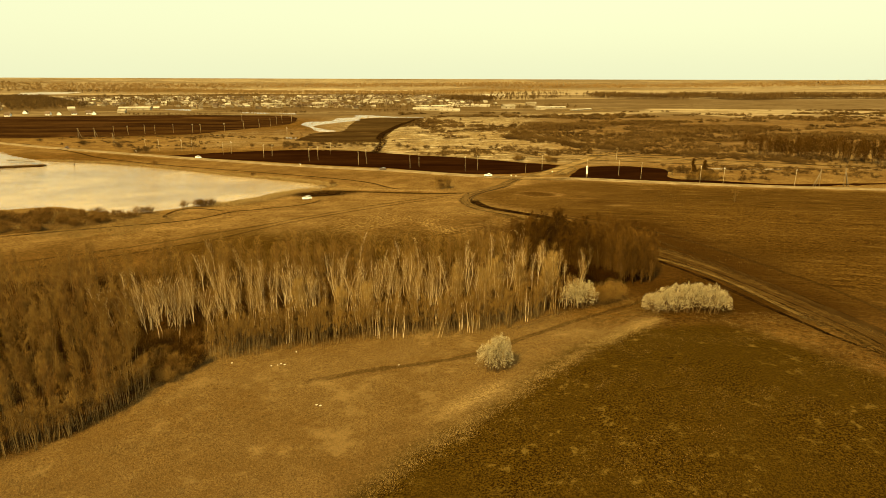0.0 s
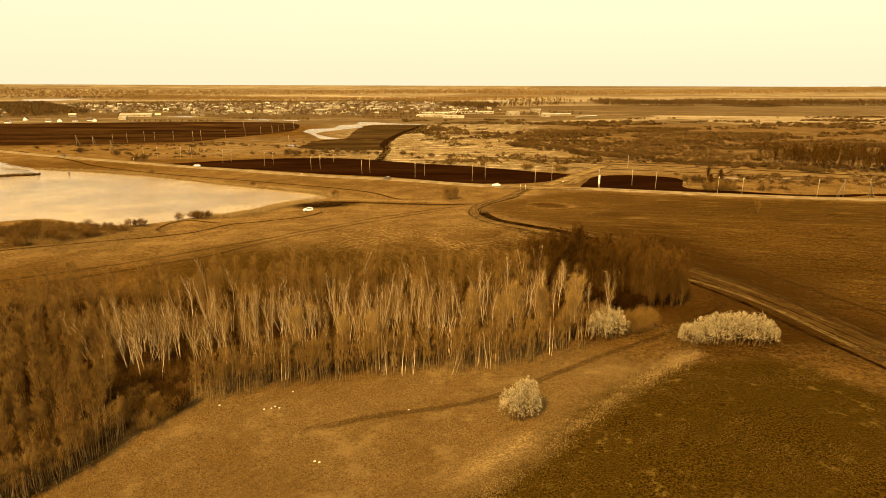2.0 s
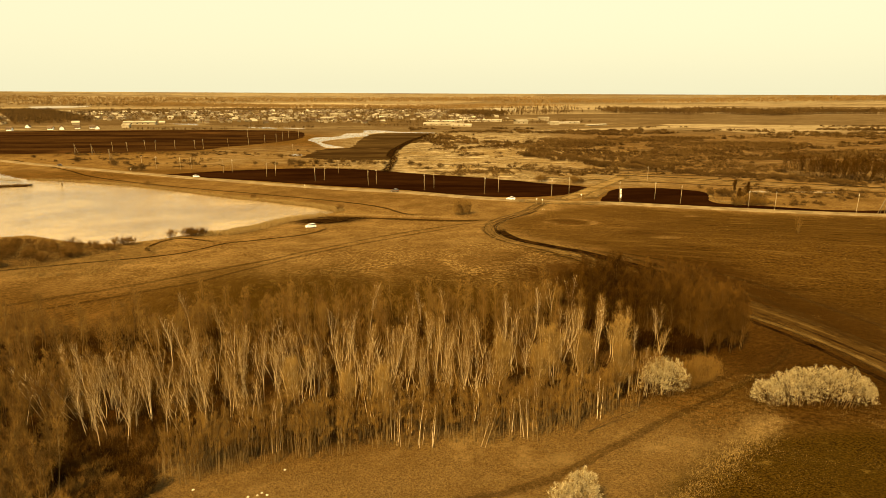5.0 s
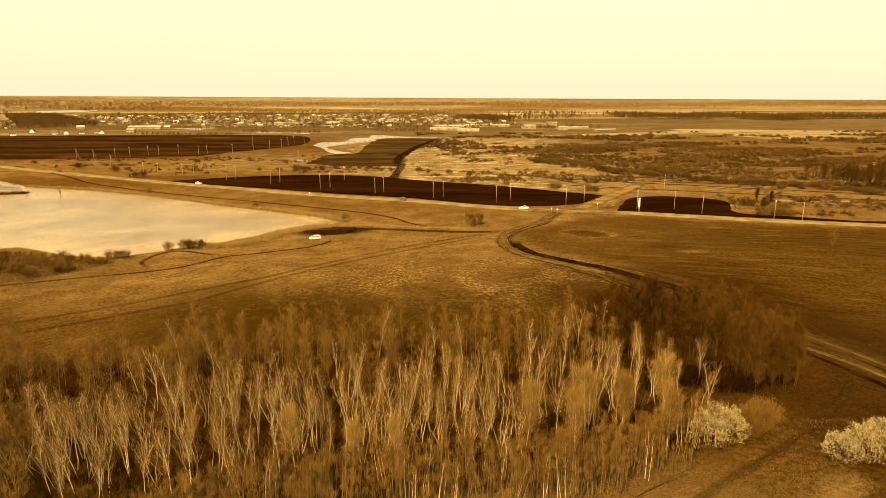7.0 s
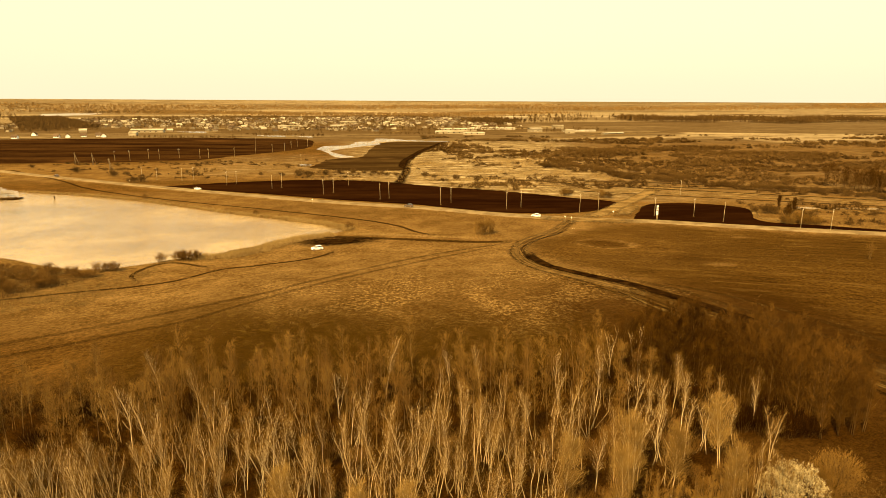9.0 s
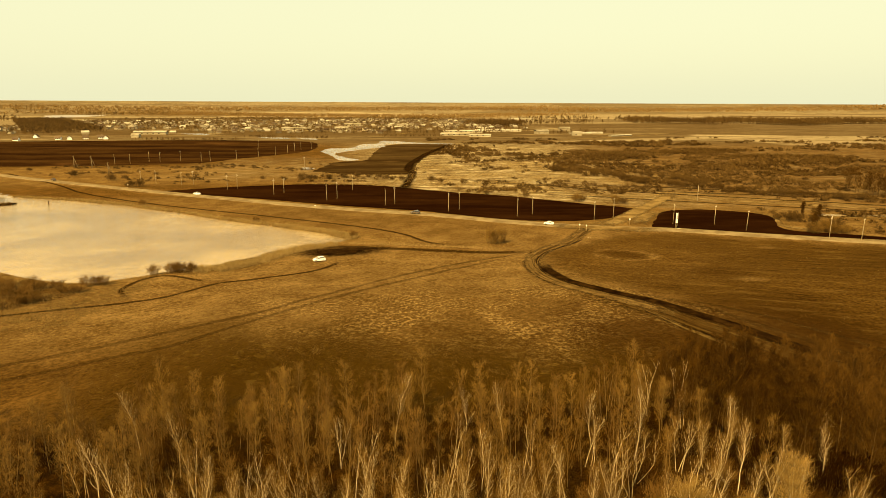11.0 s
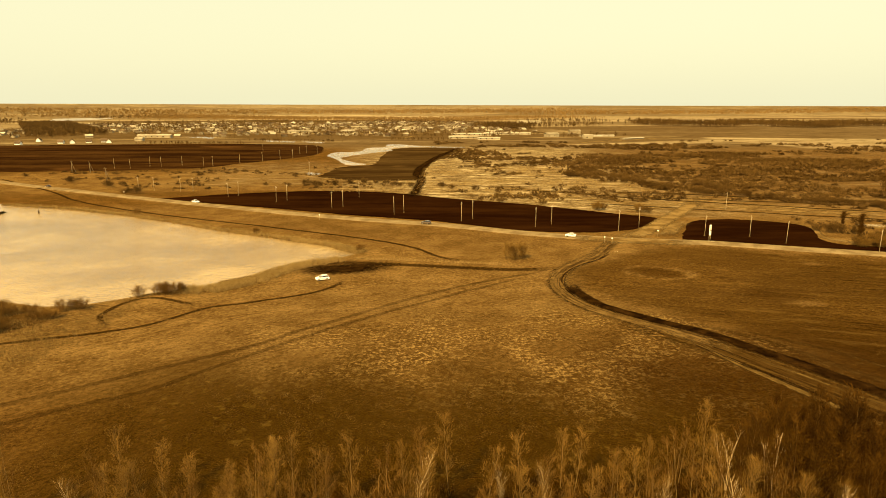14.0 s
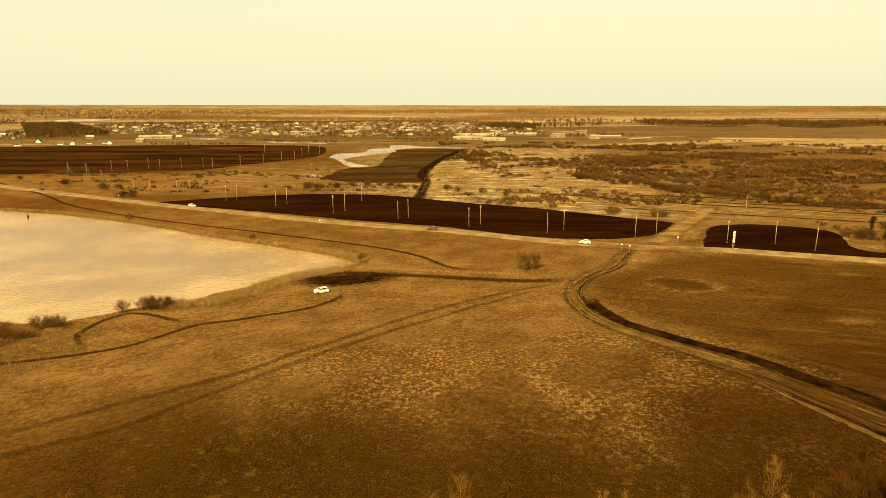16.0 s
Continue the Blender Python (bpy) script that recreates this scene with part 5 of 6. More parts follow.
for line in ([(160, 600), (168, 560), (175, 531), (177, 500), (178, 470)], [(189, 459), (208, 444), (227, 416), (257, 399), (288, 356)], [(200, 520), (211, 489), (214, 458)], [(140, 560), (152, 540), (166, 512)]):
    for k, (x, y) in enumerate(curve_through(line, 3.6)):
        HEDGES.append((x + 2.4 * math.sin(k * 2.7 + x), y + 2.6 * math.sin(k * 1.9 + y)))
plant(shrubs, [(113, 402), (132, 391), (87, 421), (188, 333), (192, 335), (184, 338), (196, 330), (198, 318), (-213, 553), (-263, 592), (-151, 487),
               (-147, 490), (-177, 524), (-170, 530), (66, 432), (20, 505), (5, 520), (-10, 528), (-30, 520), (-60, 515), (-75, 520), (14, 508), (10, 511),
               (-2, 524), (-20, 524), (-42, 518), (-48, 522), (40, 500), (46, 492), (72, 470), (90, 452), (60, 482), (181, 309), (186, 308), (191, 308), (189, 312), (194, 309)] + HEDGES, 21, 0.7, 1.25, 2)
fringe = [bush("shore_bush", "bare bush on the pond's shore", "bushes on the shore", O, BARK, TWIG, 210 + i, 4.2, 3.0, 18, 700, 0.06, 0.8) for i in range(2)]
plant(fringe, [(-61, 271.5), (-58.5, 272), (-63, 270.5), (-60, 270.3), (-57, 271.2), (-62.2, 272.4), (-67.5, 268.6), (-80, 259), (-82.5, 257.5), (-78, 258), (-8, 318.5), (-52, 357), (-118, 409)], 22, 0.8, 1.1, 2)
marsh = [bush("marsh_bush", "dense low brown willow bush in the marsh", "bushes in the marsh", O, BARK, TWIG, 220 + i, 5.0, 2.6, 16, 640, 0.08, 0.8) for i in range(3)]
plant(marsh, spread_over(130, 23, -165, -78, 224, 266, 2.1, lambda x, y: bool(inside(MARSH, np.array([x]), np.array([y]))[0][0])), 23, 0.7, 1.15, 2)
lone = tree("roadside_tree", "small bare tree below the road", "roadside trees", O, BARK_PALE, TWIG_OLIVE, seed=300, h=5.4, stems=3, lean=0.05, bend=0.1, first=0.1, spread=2.0, limbs=18, twigs=1300, width=0.035,
            thick=0.1, base=0.4, rise=1.6)
plant([lone], [(161, 240), (45.5, 301.5), (47.5, 300.8), (43.8, 302.2), (42.4, 302.8), (49.2, 301.8), (46.4, 303.2), (44.6, 300.4), (48.4, 303)], 24, 0.8, 1.0, 2)
pines = [tree("poplar_tree", "small dark upright tree by the field", "roadside trees", O, BARK, TWIG_RED, seed=310, h=6.5, stems=2, lean=0.02, bend=0.05, first=0.08, spread=2.0, limbs=26, twigs=3000,
              width=0.06, thick=0.1, base=0.3, rise=2.0)]
plant(pines, [(203.5, 348), (207.8, 342), (186, 316)], 25, 0.8, 1.0, 1)

# the dark wood east of the scrub
wood_places = spread_over(290, 30, 284, 440, 290, 470, 2.9, lambda x, y: 0 < y - (380 - 0.85 * (x - 284)) < 45)
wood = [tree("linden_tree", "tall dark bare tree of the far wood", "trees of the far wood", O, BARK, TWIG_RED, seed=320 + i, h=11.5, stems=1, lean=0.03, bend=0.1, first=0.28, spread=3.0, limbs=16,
             twigs=380, width=0.15, thick=0.14, base=0.3, rise=1.7, length=1.2) for i in range(4)]
plant(wood, wood_places, 31, 0.8, 1.15)


def blades(name, label, category, places, material, h, width, per, radius, seed):
    """Grass or reeds: tufts of thin upright blades as one mesh."""
    rng = np.random.default_rng(seed)
    p = np.repeat(np.array(places, float), per, 0)
    n = len(p)
    a, r = rng.uniform(0, 6.283, n), radius * np.sqrt(rng.random(n))
    x, y = p[:, 0] + np.cos(a) * r, p[:, 1] + np.sin(a) * r
    hh, an = h * p[:, 2] * rng.uniform(0.6, 1.2, n), rng.uniform(0, 3.14, n)
    w = np.stack([np.cos(an), np.sin(an), np.zeros(n)], 1) * (width * rng.uniform(0.6, 1.3, n))[:, None]
    b = np.stack([x, y, land(x, y) - 0.04], 1)
    tip = b + np.stack([rng.normal(0, 0.35, n) * hh, rng.normal(0, 0.35, n) * hh, hh], 1)
    me = bpy.data.meshes.new(name)
    me.vertices.add(n * 3)
    me.vertices.foreach_set("co", np.stack([b - w, b + w, tip], 1).ravel())
    me.loops.add(n * 3)
    me.loops.foreach_set("vertex_index", np.arange(n * 3, dtype=np.int32))
    me.polygons.add(n)
    me.polygons.foreach_set("loop_start", np.arange(0, n * 3, 3, dtype=np.int32))
    me.update(calc_edges=True)
    me.materials.append(material)
    return tagged(new(name, me), label, category, kind="stuff")


def drifts(n, seed, x0, x1, y0, y1, size, cut, ok=None):
    """Many places at once, thinner and denser by a wavy pattern of the given size."""
    rng = np.random.default_rng(seed)
    x, y = rng.uniform(x0, x1, n), rng.uniform(y0, y1, n)
    k = 6.283 / size
    v = np.sin(x * k + 1.7 * np.sin(y * k * 0.7 + seed)) * np.sin(y * k * 1.3 + 1.9 * np.sin(x * k * 0.6)) + 0.6 * np.sin(x * k * 2.7 + y * k * 1.9) + rng.normal(0, 0.5, n)
    keep = v > cut
    if ok is not None:
        keep &= ok(x, y)
    return np.stack([x, y, rng.uniform(0.6, 1.3, n)], 1)[keep]


def on_shore(n, seed, lo, hi, spots):
    """Places along the pond's edge, between two corners of its outline."""
    rng = random.Random(seed)
    out = []
    for _ in range(n):
        i = rng.choice(spots)
        (ax, ay), (bx, by) = POND[i], POND[(i + 1) % len(POND)]
        t = rng.random()
        d = Vector((bx - ax, by - ay)).normalized()
        o = rng.uniform(lo, hi)
        out.append((ax + (bx - ax) * t + d.y * -o, ay + (by - ay) * t + d.x * o, rng.uniform(0.6, 1.2)))
    return out


blades("reeds", "dry pale reeds along the pond's northern shore", "reeds", on_shore(1500, 41, -1.5, 2.8, [0, 0, 1, 1, 2, 3, 4, 5, 6]), REED, 1.5, 0.09, 6, 0.7, 1)
blades("reeds", "dry pale reeds along the pond's southern shore", "reeds", on_shore(2200, 42, -5.0, 2.0, [21, 22, 22, 23, 23, 24, 24, 25, 26]), REED, 1.3, 0.06, 7, 0.9, 2)
blades("reeds", "row of dry pale reeds beside the muddy track", "reeds",
       [(x, float(np.interp(x, [-10, 10, 40], [308, 303.5, 294.5])) + random.Random(int(x * 97)).uniform(-0.8, 0.8), 1.0) for x in np.arange(-9, 40, 0.22)], REED, 0.9, 0.07, 5, 0.4, 3)
blades("reeds", "dark bed of broken reeds in shallow water", "reeds", [(-49 + 8 * t, 281 + 6 * t + random.Random(k).gauss(0, 0.7), 0.7) for k, t in enumerate(np.linspace(0, 1, 120))], SCRUB, 0.9,
       0.09, 6, 0.6, 12)
blades("marsh_grass", "tall dry marsh grass by the pond", "grass", [p for p in scatter(2200, 43, -150, -66, 218, 268, 0.05, -0.1) if p[1] < 266], STRAW, 0.7, 0.045, 10, 1.2, 4)


def in_grove(x, y):
    south = np.interp(x, [-80, -47, -40, -35, -32, -25, -12, 2, 17, 29, 42, 50], [72, 85, 88, 94, 102, 107, 109.5, 112, 108, 109.5, 115, 121])
    return (x < 56) & (y > south + 2) & (y < 166)


blades("dry_grass", "tufts of dry grass on the near meadow", "grass", drifts(34000, 44, -50, 80, 58, 126, 9, -0.5, lambda x, y: ~in_grove(x, y) & ((x - 8) * 0.62 - (y - 70) * 0.785 < 1)), STRAW, 0.34, 0.018, 7, 0.6, 5)
blades("dry_grass", "grass between the crop and the dirt track", "grass", drifts(12000, 49, 52, 100, 70, 136, 8, -0.3, lambda x, y: (x + (y - 88) * 0.4 > 76) & (y < 112)), STRAW, 0.26, 0.016, 7, 0.6, 15)
blades("dry_grass", "pale tufts of dry grass on the bank", "grass",
       [(2 + 58 * t + random.Random(k).gauss(0, 1.1), 65 + 44 * t + random.Random(k + 9000).gauss(0, 1.1), random.Random(k + 500).uniform(0.4, 1.1)) for k, t in enumerate(np.linspace(0, 1, 2600))], REED, 0.34, 0.016, 8, 0.8, 6)
blades("dry_grass", "tufts of dry grass on the open meadow", "grass", drifts(26000, 45, -75, 90, 164, 268, 14, 0.1, lambda x, y: x < 40 + 0.5 * np.maximum(0, y - 205)), STRAW, 0.24, 0.018, 6, 0.7, 7)
blades("dry_grass", "bleached tufts on the matted meadow", "grass", drifts(16000, 50, -20, 60, 178, 246, 12, 0.35, lambda x, y: x < 30 + 0.8 * (y - 180)), STRAW, 0.24, 0.020, 6, 0.6, 16)
blades("dry_grass", "dry grass on the fallow land", "grass", drifts(14000, 51, 70, 230, 150, 300, 16, 0.5), STRAW, 0.24, 0.022, 6, 0.8, 17)
blades("crop_stubble", "scattered straw stubble among the crop", "grass", [p for p in scatter(3600, 46, 6, 80, 56, 104, 0.12, 0.12) if (p[0] - 8) * 0.62 - (p[1] - 70) * 0.785 > 4], STRAW, 0.16,
       0.025, 5, 0.7, 8)
blades("dry_grass", "short tufts of dry grass below the road", "grass", clear(scatter(13000, 48, -120, 62, 225, 400, 0.04, -0.25), *WET), STRAW, 0.30, 0.05, 2, 0.9, 11)
blades("meadow_grass", "pale dry grass beyond the road", "grass", clear(scatter(6000, 47, -40, 260, 430, 640, 0.03, -0.05), *WET), REED, 0.8, 0.16, 3, 1.6, 9)


# ---- island, pier and small things at the pond ----
isle = strip("island", [(-222, 413), (-209, 418), (-198, 421.5), (-187, 423)], [(-4.5, -0.5), (-2.5, 0.1), (0, 0.45), (2.5, 0.1), (4.0, -0.5)], MUD, 2.0, 1.5, 50)
tagged(isle, "low dark reedy island in the pond", "island", kind="structure")
blades("reeds", "dark dry reeds on the island", "reeds", [(-222 + 34 * t, 413.5 + 9.5 * t + random.Random(k).gauss(0, 1.5), 1) for k, t in enumerate(np.linspace(0, 1, 260))], SCRUB, 1.1, 0.10, 6, 0.6, 10)
pier = thing("pier", "wooden footbridge with railings over the pond", "pier")
A, B = Vector((-219, 446, 0)), Vector((-197, 434, 0))
d = (B - A).normalized()
s = Vector((-d.y, d.x, 0))
bm = bmesh.new()
for k in range(26):
    c = A.lerp(B, (k + 0.5) / 26)
    box(bm, -0.42, -1.1, 0.95, 0.42, 1.1, 1.03, Matrix.Translation((c.x, c.y, 0)) @ Matrix.Rotation(math.atan2(d.y, d.x), 4, "Z"))
part("deck", bm, GREY_WOOD, pier)
for k in range(12):
    for o in (-1.05, 1.05):
        c = A.lerp(B, k / 11) + s * o
        bm = bmesh.new()
        tube(bm, [(c.x, c.y, -1.4), (c.x, c.y, 2.1)], [0.10, 0.09], 6)
        part("post", bm, GREY_WOOD, pier)
for o in (-1.05, 1.05):
    for z in (1.5, 2.05):
        bm = bmesh.new()
        a, b = A + s * o, B + s * o
        tube(bm, [(a.x, a.y, z), (b.x, b.y, z)], [0.05, 0.05], 5)
        part("rail", bm, GREY_WOOD, pier)
bm = bmesh.new()
tube(bm, [(0, 0, -1.6), (0, 0, 0.6), (0, 0, 1.3)], [0.35, 0.33, 0.28], 9)
stump = part("mooring_post", bm, MUD, None)
stump.location = (-169, 421, 0)
tagged(stump, "dark wooden mooring post standing in the water", "post")
rng = random.Random(77)
for k, (x, y) in enumerate([(-13.9, 103.8), (-12.8, 103.9), (-11.6, 103.7), (-12.3, 104.3), (7.9, 98.2), (-10, 109), (-4.8, 87.2), (-5.4, 87.6), (-21, 106.5), (84.5, 309), (85.5, 309.3)]):
    bm = bmesh.new()
    bmesh.ops.create_icosphere(bm, subdivisions=2, radius=0.17)
    for v in bm.verts:
        v.co *= 1 + 0.35 * noise.noise(v.co * 4 + Vector((k, 0, 0)))
        v.co.z = max(v.co.z * 0.5, -0.05)
    ob = part("litter_bag", bm, LITTER, None)
    ob.location = (x, y, height(x, y) + 0.05)
    ob.rotation_euler = (0, 0, rng.uniform(0, 6))
    tagged(ob, "small crumpled pale piece of litter in the grass", "litter", "pieces of litter")


# ---- village, far woods ----
def house(wall, roof, w, d, h, rise, windows=0, label=""):
    ob = thing("house", label, "house", "village houses")
    bm = bmesh.new()
    x, y = w / 2, d / 2
    for sx in (-1, 1):
        vs = [bm.verts.new(p) for p in ((sx * x, -y, -0.3), (sx * x, y, -0.3), (sx * x, y, h), (sx * x, 0, h + rise), (sx * x, -y, h))]
        bm.faces.new(vs if sx > 0 else vs[::-1])
    for sy in (-1, 1):
        vs = [bm.verts.new(p) for p in ((-x, sy * y, -0.3), (x, sy * y, -0.3), (x, sy * y, h), (-x, sy * y, h))]
        bm.faces.new(vs if sy < 0 else vs[::-1])
    body = part("wall", bm, wall, ob)
    for sy in (-1, 1):
        bm = bmesh.new()
        o = 0.6
        a = [(-x - o, sy * (y + o), h - rise * o / y), (x + o, sy * (y + o), h - rise * o / y), (x + o, 0, h + rise), (-x - o, 0, h + rise)]
        lo = [bm.verts.new(p) for p in a]
        hi = [bm.verts.new((p[0], p[1], p[2] + 0.25)) for p in a]
        for f in ([hi[0], hi[1], hi[2], hi[3]], [lo[3], lo[2], lo[1], lo[0]]):
            bm.faces.new(f)
        for i in range(4):
            bm.faces.new((lo[i], lo[(i + 1) % 4], hi[(i + 1) % 4], hi[i]))
        bmesh.ops.recalc_face_normals(bm, faces=bm.faces[:])
        r = part("roof", bm, roof, ob)
    bm = bmesh.new()
    box(bm, w * 0.18, 0.3, h + rise * 0.5, w * 0.18 + 0.7, 1.0, h + rise + 0.9)
    part("chimney", bm, WALL_WOOD, r)
    for k in range(windows):
        bm = bmesh.new()
        cx = -x + w * (k + 0.5) / windows
        box(bm, cx - 0.55, -y - 0.05, 1.0, cx + 0.55, -y + 0.05, 2.3)
        part("window", bm, GLASS_DARK, body)
    return ob


kinds = [house(WALL_PALE, ROOF_DARK, 10, 8, 2.8, 2.8, 0, "pale rendered house with a brown gabled roof"),
         house(WALL_WOOD, ROOF_PALE, 9, 7, 2.8, 2.2, 0, "dark wooden house with a pale sheet roof"),
         house(WALL_PALE, ROOF_PALE, 11, 9, 3.4, 2.6, 0, "pale house with a pale sheet roof"),
         house(WALL_WOOD, ROOF_DARK, 8, 7, 2.6, 2.4, 0, "small dark wooden house with a brown roof"),
         house(WHITE, ROOF_DARK, 7, 6, 2.4, 3.0, 3, "white gabled house at the village edge"),
         house(WALL_WOOD, ROOF_PALE, 6, 5, 2.2, 1.2, 0, "low wooden shed with a pale roof")]
rng = random.Random(99)
spots = [(-487, 1012, 4), (-499, 1090, 4), (-443, 1036, 4), (-428, 1036, 4), (-412, 1050, 4), (-396, 1062, 4), (-381, 1042, 4), (-473, 1196, 2), (-355, 1087, 2), (-336, 1208, 1)]
while len(spots) < 296:
    x, y = rng.uniform(-760, 260), rng.uniform(1120, 2150)
    if -600 < x < -345 and y < 1330 or y > 2150 - 0.3 * abs(x) or (x > 60 and y < 1300) or y < 1190 - 0.16 * x and x > -330:
        continue
    if any((x - a) ** 2 + (y - b) ** 2 < 14**2 for a, b, _ in spots):
        continue
    spots.append((x, y, rng.choice((0, 1, 1, 2, 3, 3, 5, 5))))
used = set()
for x, y, k in spots:
    m = pose(x, y, height(x, y), 0, 0, rng.choice((0, 90)) + rng.gauss(12, 8))
    if k in used:
        copy_thing(kinds[k], m)
    else:
        used.add(k)
        kinds[k].matrix_basis = m


def crowded(name, label, n, seed, wall, roof, keep):
    """The rest of the village as one mesh: small gabled houses and sheds, too far to pick apart."""
    rng = random.Random(seed)
    verts, faces, mats = [], [], []
    while n:
        x, y = rng.uniform(-800, 330), rng.uniform(1150, 2200)
        if not keep(x, y):
            continue
        n -= 1
        w, dd, h, r = rng.uniform(3.5, 6), rng.uniform(3, 4.5), rng.uniform(2.0, 3.2), rng.uniform(1.2, 2.6)
        m = pose(x, y, height(x, y), 0, 0, rng.choice((0, 90)) + rng.gauss(12, 8))
        i = len(verts)
        verts += [m @ Vector(p) for p in ((-w, -dd, -0.3), (w, -dd, -0.3), (w, dd, -0.3), (-w, dd, -0.3), (-w, -dd, h), (w, -dd, h), (w, dd, h), (-w, dd, h), (-w, 0, h + r), (w, 0, h + r))]
        faces += [tuple(i + k for k in f) for f in ((0, 1, 5, 4), (2, 3, 7, 6), (1, 2, 6, 9, 5), (3, 0, 4, 8, 7), (4, 5, 9, 8), (6, 7, 8, 9))]
        mats += [0, 0, 0, 0, 1, 1]
    ob = mesh_object(name, verts, faces, wall)
    ob.data.materials.append(roof)
    ob.data.polygons.foreach_set("material_index", mats)
    return tagged(ob, label, "houses", kind="stuff")


def in_village(x, y):
    return not (-600 < x < -330 and y < 1380 or y > 2180 - 0.3 * abs(x) or (x > 60 and y < 1330) or y < 1180 - 0.16 * x and x > -330)


crowded("distant_houses", "crowded small village houses with pale roofs", 230, 5, ISLE_WALL, ISLE_PALE, in_village)
crowded("distant_houses", "crowded small village houses with brown roofs", 330, 6, ISLE_WALL, ISLE_DARK, in_village)


def hall(at, w, d, h):
    ob = thing("farm_hall", "long low white farm hall with a pale roof", "hall", "farm halls", at)
    bm = bmesh.new()
    box(bm, -w / 2, -d / 2, -0.3, w / 2, d / 2, h)
    body = part("wall", bm, WALL_PALE, ob)
    bm = bmesh.new()
    vs = [[bm.verts.new((sx * (w / 2 + 0.6), y, z)) for y, z in ((-d / 2 - 0.7, h), (0, h + d * 0.16), (d / 2 + 0.7, h), (d / 2 + 0.7, h + 0.3), (0, h + d * 0.16 + 0.3), (-d / 2 - 0.7, h + 0.3))] for sx in (-1, 1)]
    for i in range(6):
        bm.faces.new((vs[0][i], vs[0][(i + 1) % 6], vs[1][(i + 1) % 6], vs[1][i]))
    bm.faces.new(vs[0])
    bm.faces.new(vs[1][::-1])
    bmesh.ops.recalc_face_normals(bm, faces=bm.faces[:])
    part("roof", bm, ROOF_PALE, ob)
    for k in range(int(w / 9)):
        bm = bmesh.new()
        cx = -w / 2 + 9 * (k + 0.5)
        box(bm, cx - 1.2, -d / 2 - 0.08, 1.4, cx + 1.2, -d / 2 + 0.05, 2.6)
        part("window", bm, GLASS_DARK, body)
    return ob


for x, y, w, d_, h, r in ((137, 1105, 46, 12, 2.6, -18), (172, 1068, 34, 10, 2.6, -16), (165, 1210, 70, 12, 2.6, -6), (235, 1235, 84, 12, 2.6, -6), (294, 1150, 22, 14, 5, 8), (367, 1255, 20, 12, 6, 0),
                          (338, 1092, 14, 9, 5, 0), (372, 1145, 60, 8, 2, 6), (-365, 1185, 52, 12, 4, 0), (430, 1870, 70, 16, 8, 0), (-55, 1290, 24, 14, 6, 10), (400, 1060, 50, 6, 1.8, 30),
                          (-150, 1330, 40, 12, 4, 10), (-40, 1540, 36, 14, 5, -5), (60, 1480, 44, 14, 5, 5)):
    hall(pose(x, y, height(x, y), 0, 0, r), w, d_, h)


def belt(name, label, places, h, seed, slivers=16, width=0.9, mat_=WOOD_FAR):
    """A far wood as one mesh: many small trees, each a tuft of upright slivers round a stem."""
    rng = random.Random(seed)
    verts, faces = [], []
    for x, y, s in places:
        z, hh, r = height(x, y), h * s * rng.uniform(0.8, 1.2), h * rng.uniform(0.24, 0.36)
        i = len(verts)
        verts += [(x - 0.25, y, z - 0.2), (x + 0.25, y, z - 0.2), (x, y, z + hh * 0.8)]
        faces.append((i, i + 1, i + 2))
        for k in range(slivers):
            d = Vector((rng.gauss(0, 1), rng.gauss(0, 1), rng.gauss(0.2, 0.9))).normalized()
            core = Vector((x, y, z + hh * 0.56))
            tip = core + Vector((d.x * r, d.y * r, d.z * hh * 0.44)) * rng.uniform(0.8, 1.1)
            b = core.lerp(tip, rng.uniform(0.0, 0.5))
            an = rng.uniform(0, 3.14)
            w = Vector((math.cos(an), math.sin(an), rng.gauss(0, 0.5))) * width * rng.uniform(0.6, 1.4)
            i = len(verts)
            verts += [b - w, b + w, tip + w * 0.3]
            faces.append((i, i + 1, i + 2))
    return tagged(mesh_object(name, verts, faces, mat_), label, "woods", kind="stuff")


def rows_of(n, seed, lines, depth, lo=0.75, hi=1.2):
    rng = random.Random(seed)
    total = sum(math.hypot(b[0] - a[0], b[1] - a[1]) for a, b in lines)
    out = []
    for a, b in lines:
        for _ in range(int(n * math.hypot(b[0] - a[0], b[1] - a[1]) / total)):
            t = rng.random()
            out.append((a[0] + (b[0] - a[0]) * t + rng.gauss(0, depth * 0.3), a[1] + (b[1] - a[1]) * t + rng.uniform(0, depth), rng.uniform(lo, hi)))
    return out


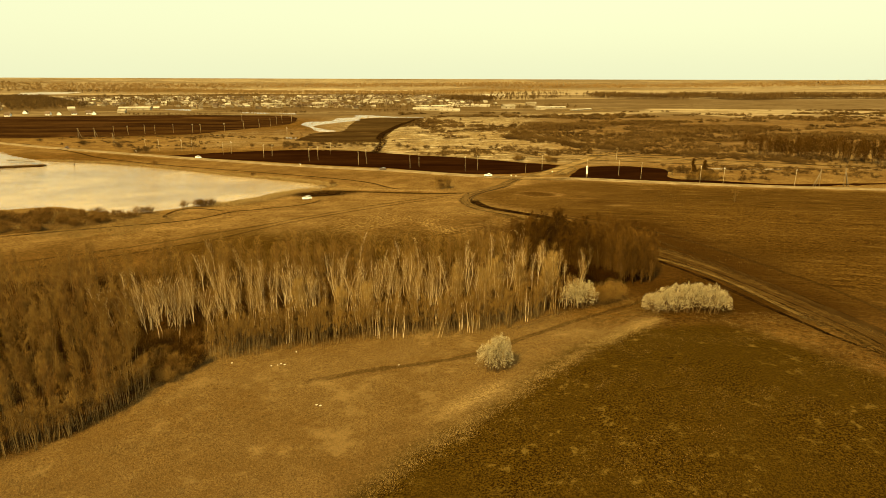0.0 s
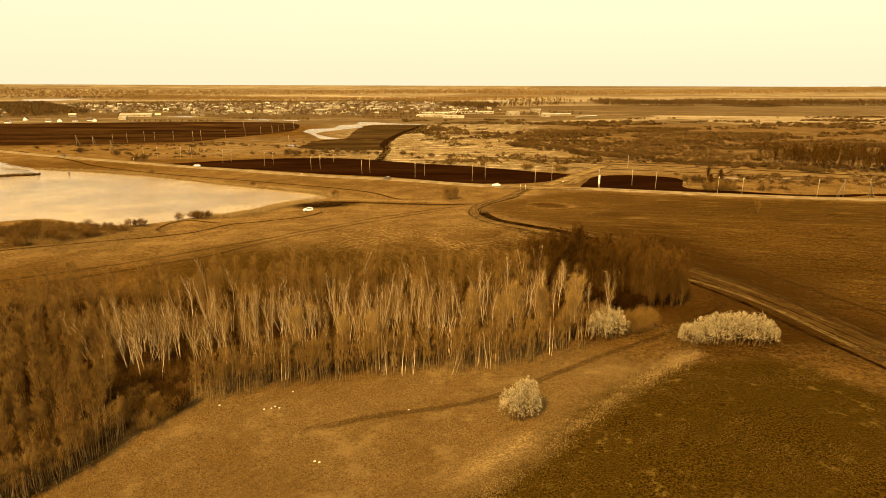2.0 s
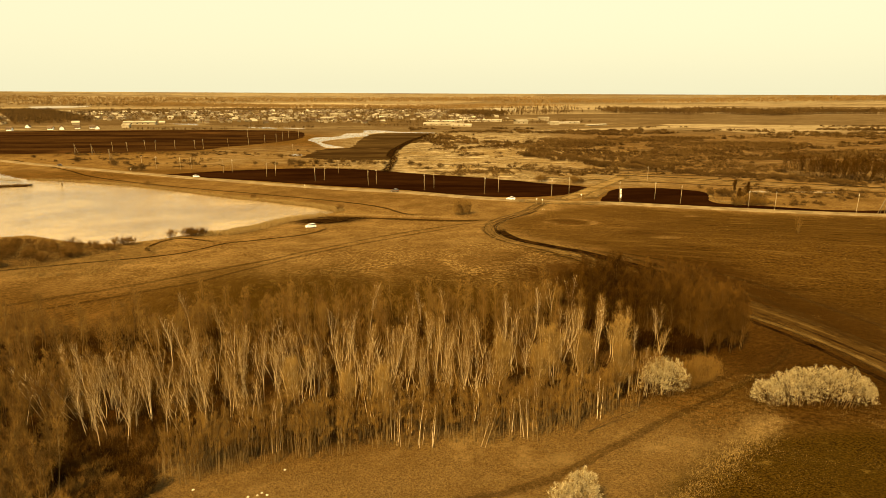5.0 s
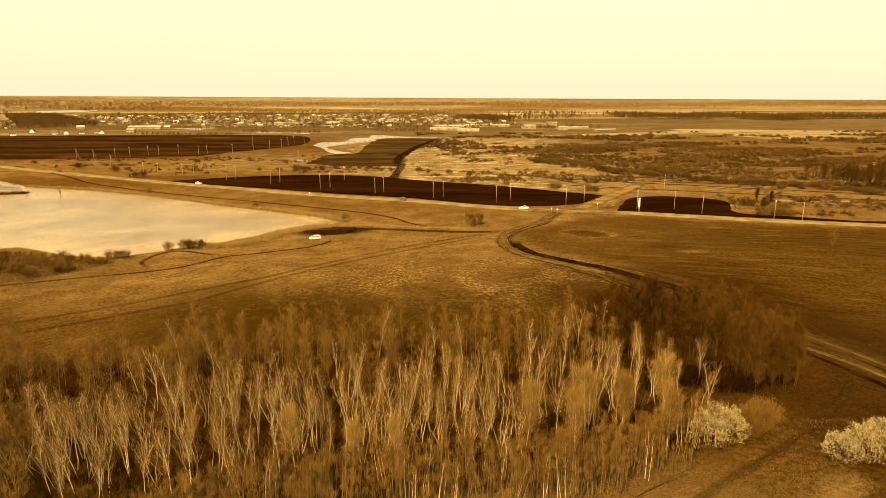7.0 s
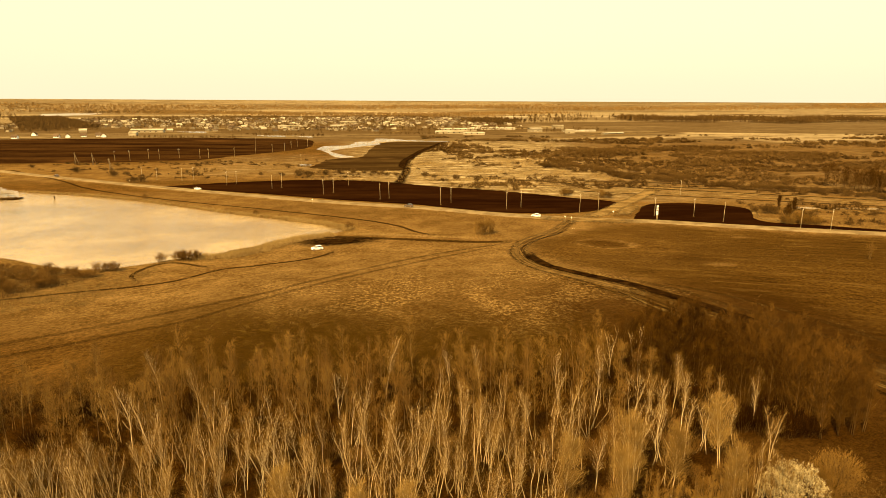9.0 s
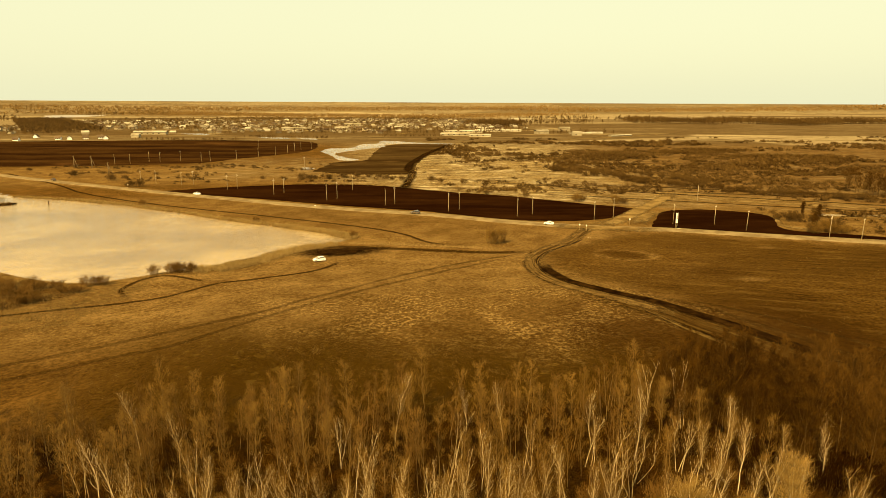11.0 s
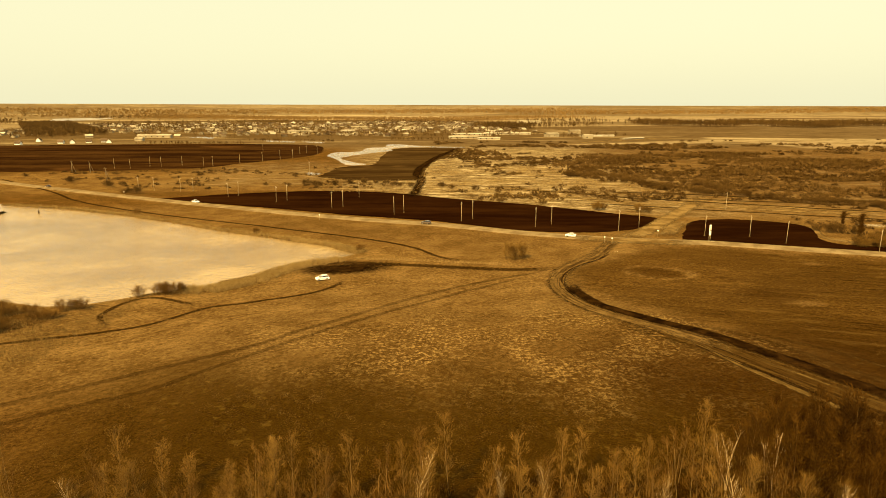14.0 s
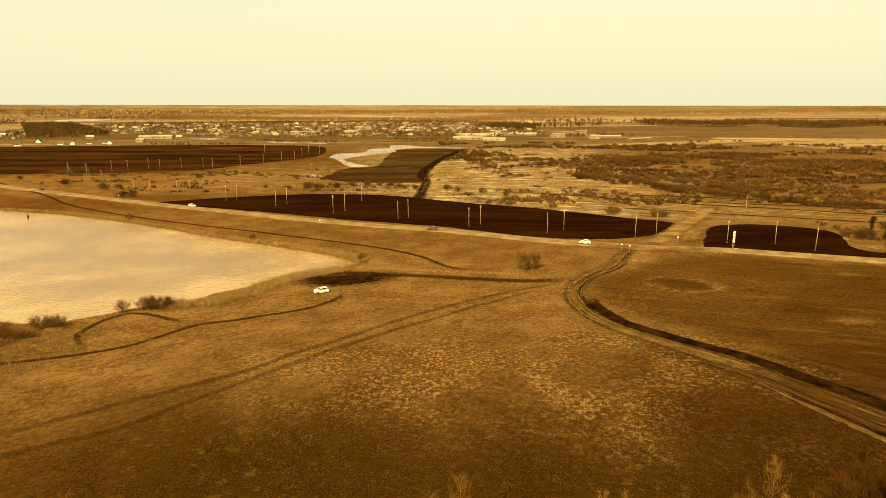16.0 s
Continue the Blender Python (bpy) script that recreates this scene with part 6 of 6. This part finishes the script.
belt("far_wood", "dark belt of bare trees across the eastern fields",
     rows_of(2600, 51, [((730, 1800), (790, 1650)), ((800, 1640), (880, 1570)), ((950, 1735), (980, 1730)), ((995, 1730), (1030, 1480)), ((1030, 1500), (1200, 1580)), ((1200, 1590), (1700, 1500))], 70), 17, 1, 14, 0.9)
belt("far_wood", "dark wood beside the village", [(-580 + 106 * u - 420 * v, 1215 + 70 * u + 780 * v, 0.8 + 0.4 * random.Random(k).random()) for k, (u, v) in
     enumerate((random.Random(k * 7 + 1).random(), random.Random(k * 13 + 5).random()) for k in range(2200))], 11, 2, 12, 0.7)
belt("far_wood", "small dark wood behind the farm halls", rows_of(420, 53, [((262, 1580), (335, 1505))], 70), 15, 3, 14, 0.8)
belt("far_wood", "bare trees between the village houses", [(x, y, s) for x, y, s in scatter(2600, 54, -780, 300, 1150, 2300, 0.006, -0.1, 0.5, 1.1)], 10, 4, 9, 0.7)
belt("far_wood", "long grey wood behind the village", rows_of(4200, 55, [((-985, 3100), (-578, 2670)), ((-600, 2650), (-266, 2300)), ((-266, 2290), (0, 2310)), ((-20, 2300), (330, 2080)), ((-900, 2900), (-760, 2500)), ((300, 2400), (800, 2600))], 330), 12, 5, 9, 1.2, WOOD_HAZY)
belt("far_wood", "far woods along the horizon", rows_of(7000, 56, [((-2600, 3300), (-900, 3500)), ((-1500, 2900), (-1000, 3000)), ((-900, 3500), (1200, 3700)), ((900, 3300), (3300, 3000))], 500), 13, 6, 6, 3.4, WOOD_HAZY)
belt("far_wood", "low dark hedge at the edge of the ploughed land", rows_of(260, 57, [((-270, 990), (-190, 980)), ((-330, 1010), (-270, 995)), ((-190, 1075), (-60, 1020)), ((20, 1075), (120, 1060))], 26), 4, 7, 12, 0.5)
belt("far_wood", "rows of bare trees in the fields behind the village", rows_of(520, 58, [((-1120, 2740), (-960, 2880)), ((-1500, 2300), (-1150, 2250)), ((-1250, 2050), (-1000, 2000)), ((330, 1560), (560, 1640)), ((480, 2050), (700, 2000))], 60), 14, 8, 12, 0.9)
belt("far_wood", "scattered dark trees round the farm halls", rows_of(160, 59, [((60, 1150), (130, 1180)), ((190, 1140), (260, 1200)), ((300, 1120), (420, 1150)), ((-120, 1230), (60, 1270))], 50, 0.5, 1.0), 9, 9, 12, 0.6)
tagged(patch("lake", [(-1270, 2740), (-1220, 2860), (-1110, 2900), (-1060, 2760), (-1030, 2560), (-1060, 2420), (-1110, 2400), (-1180, 2560)], 0.8, LAKE, 40, 10, 61), "bright distant lake", "water", kind="structure")
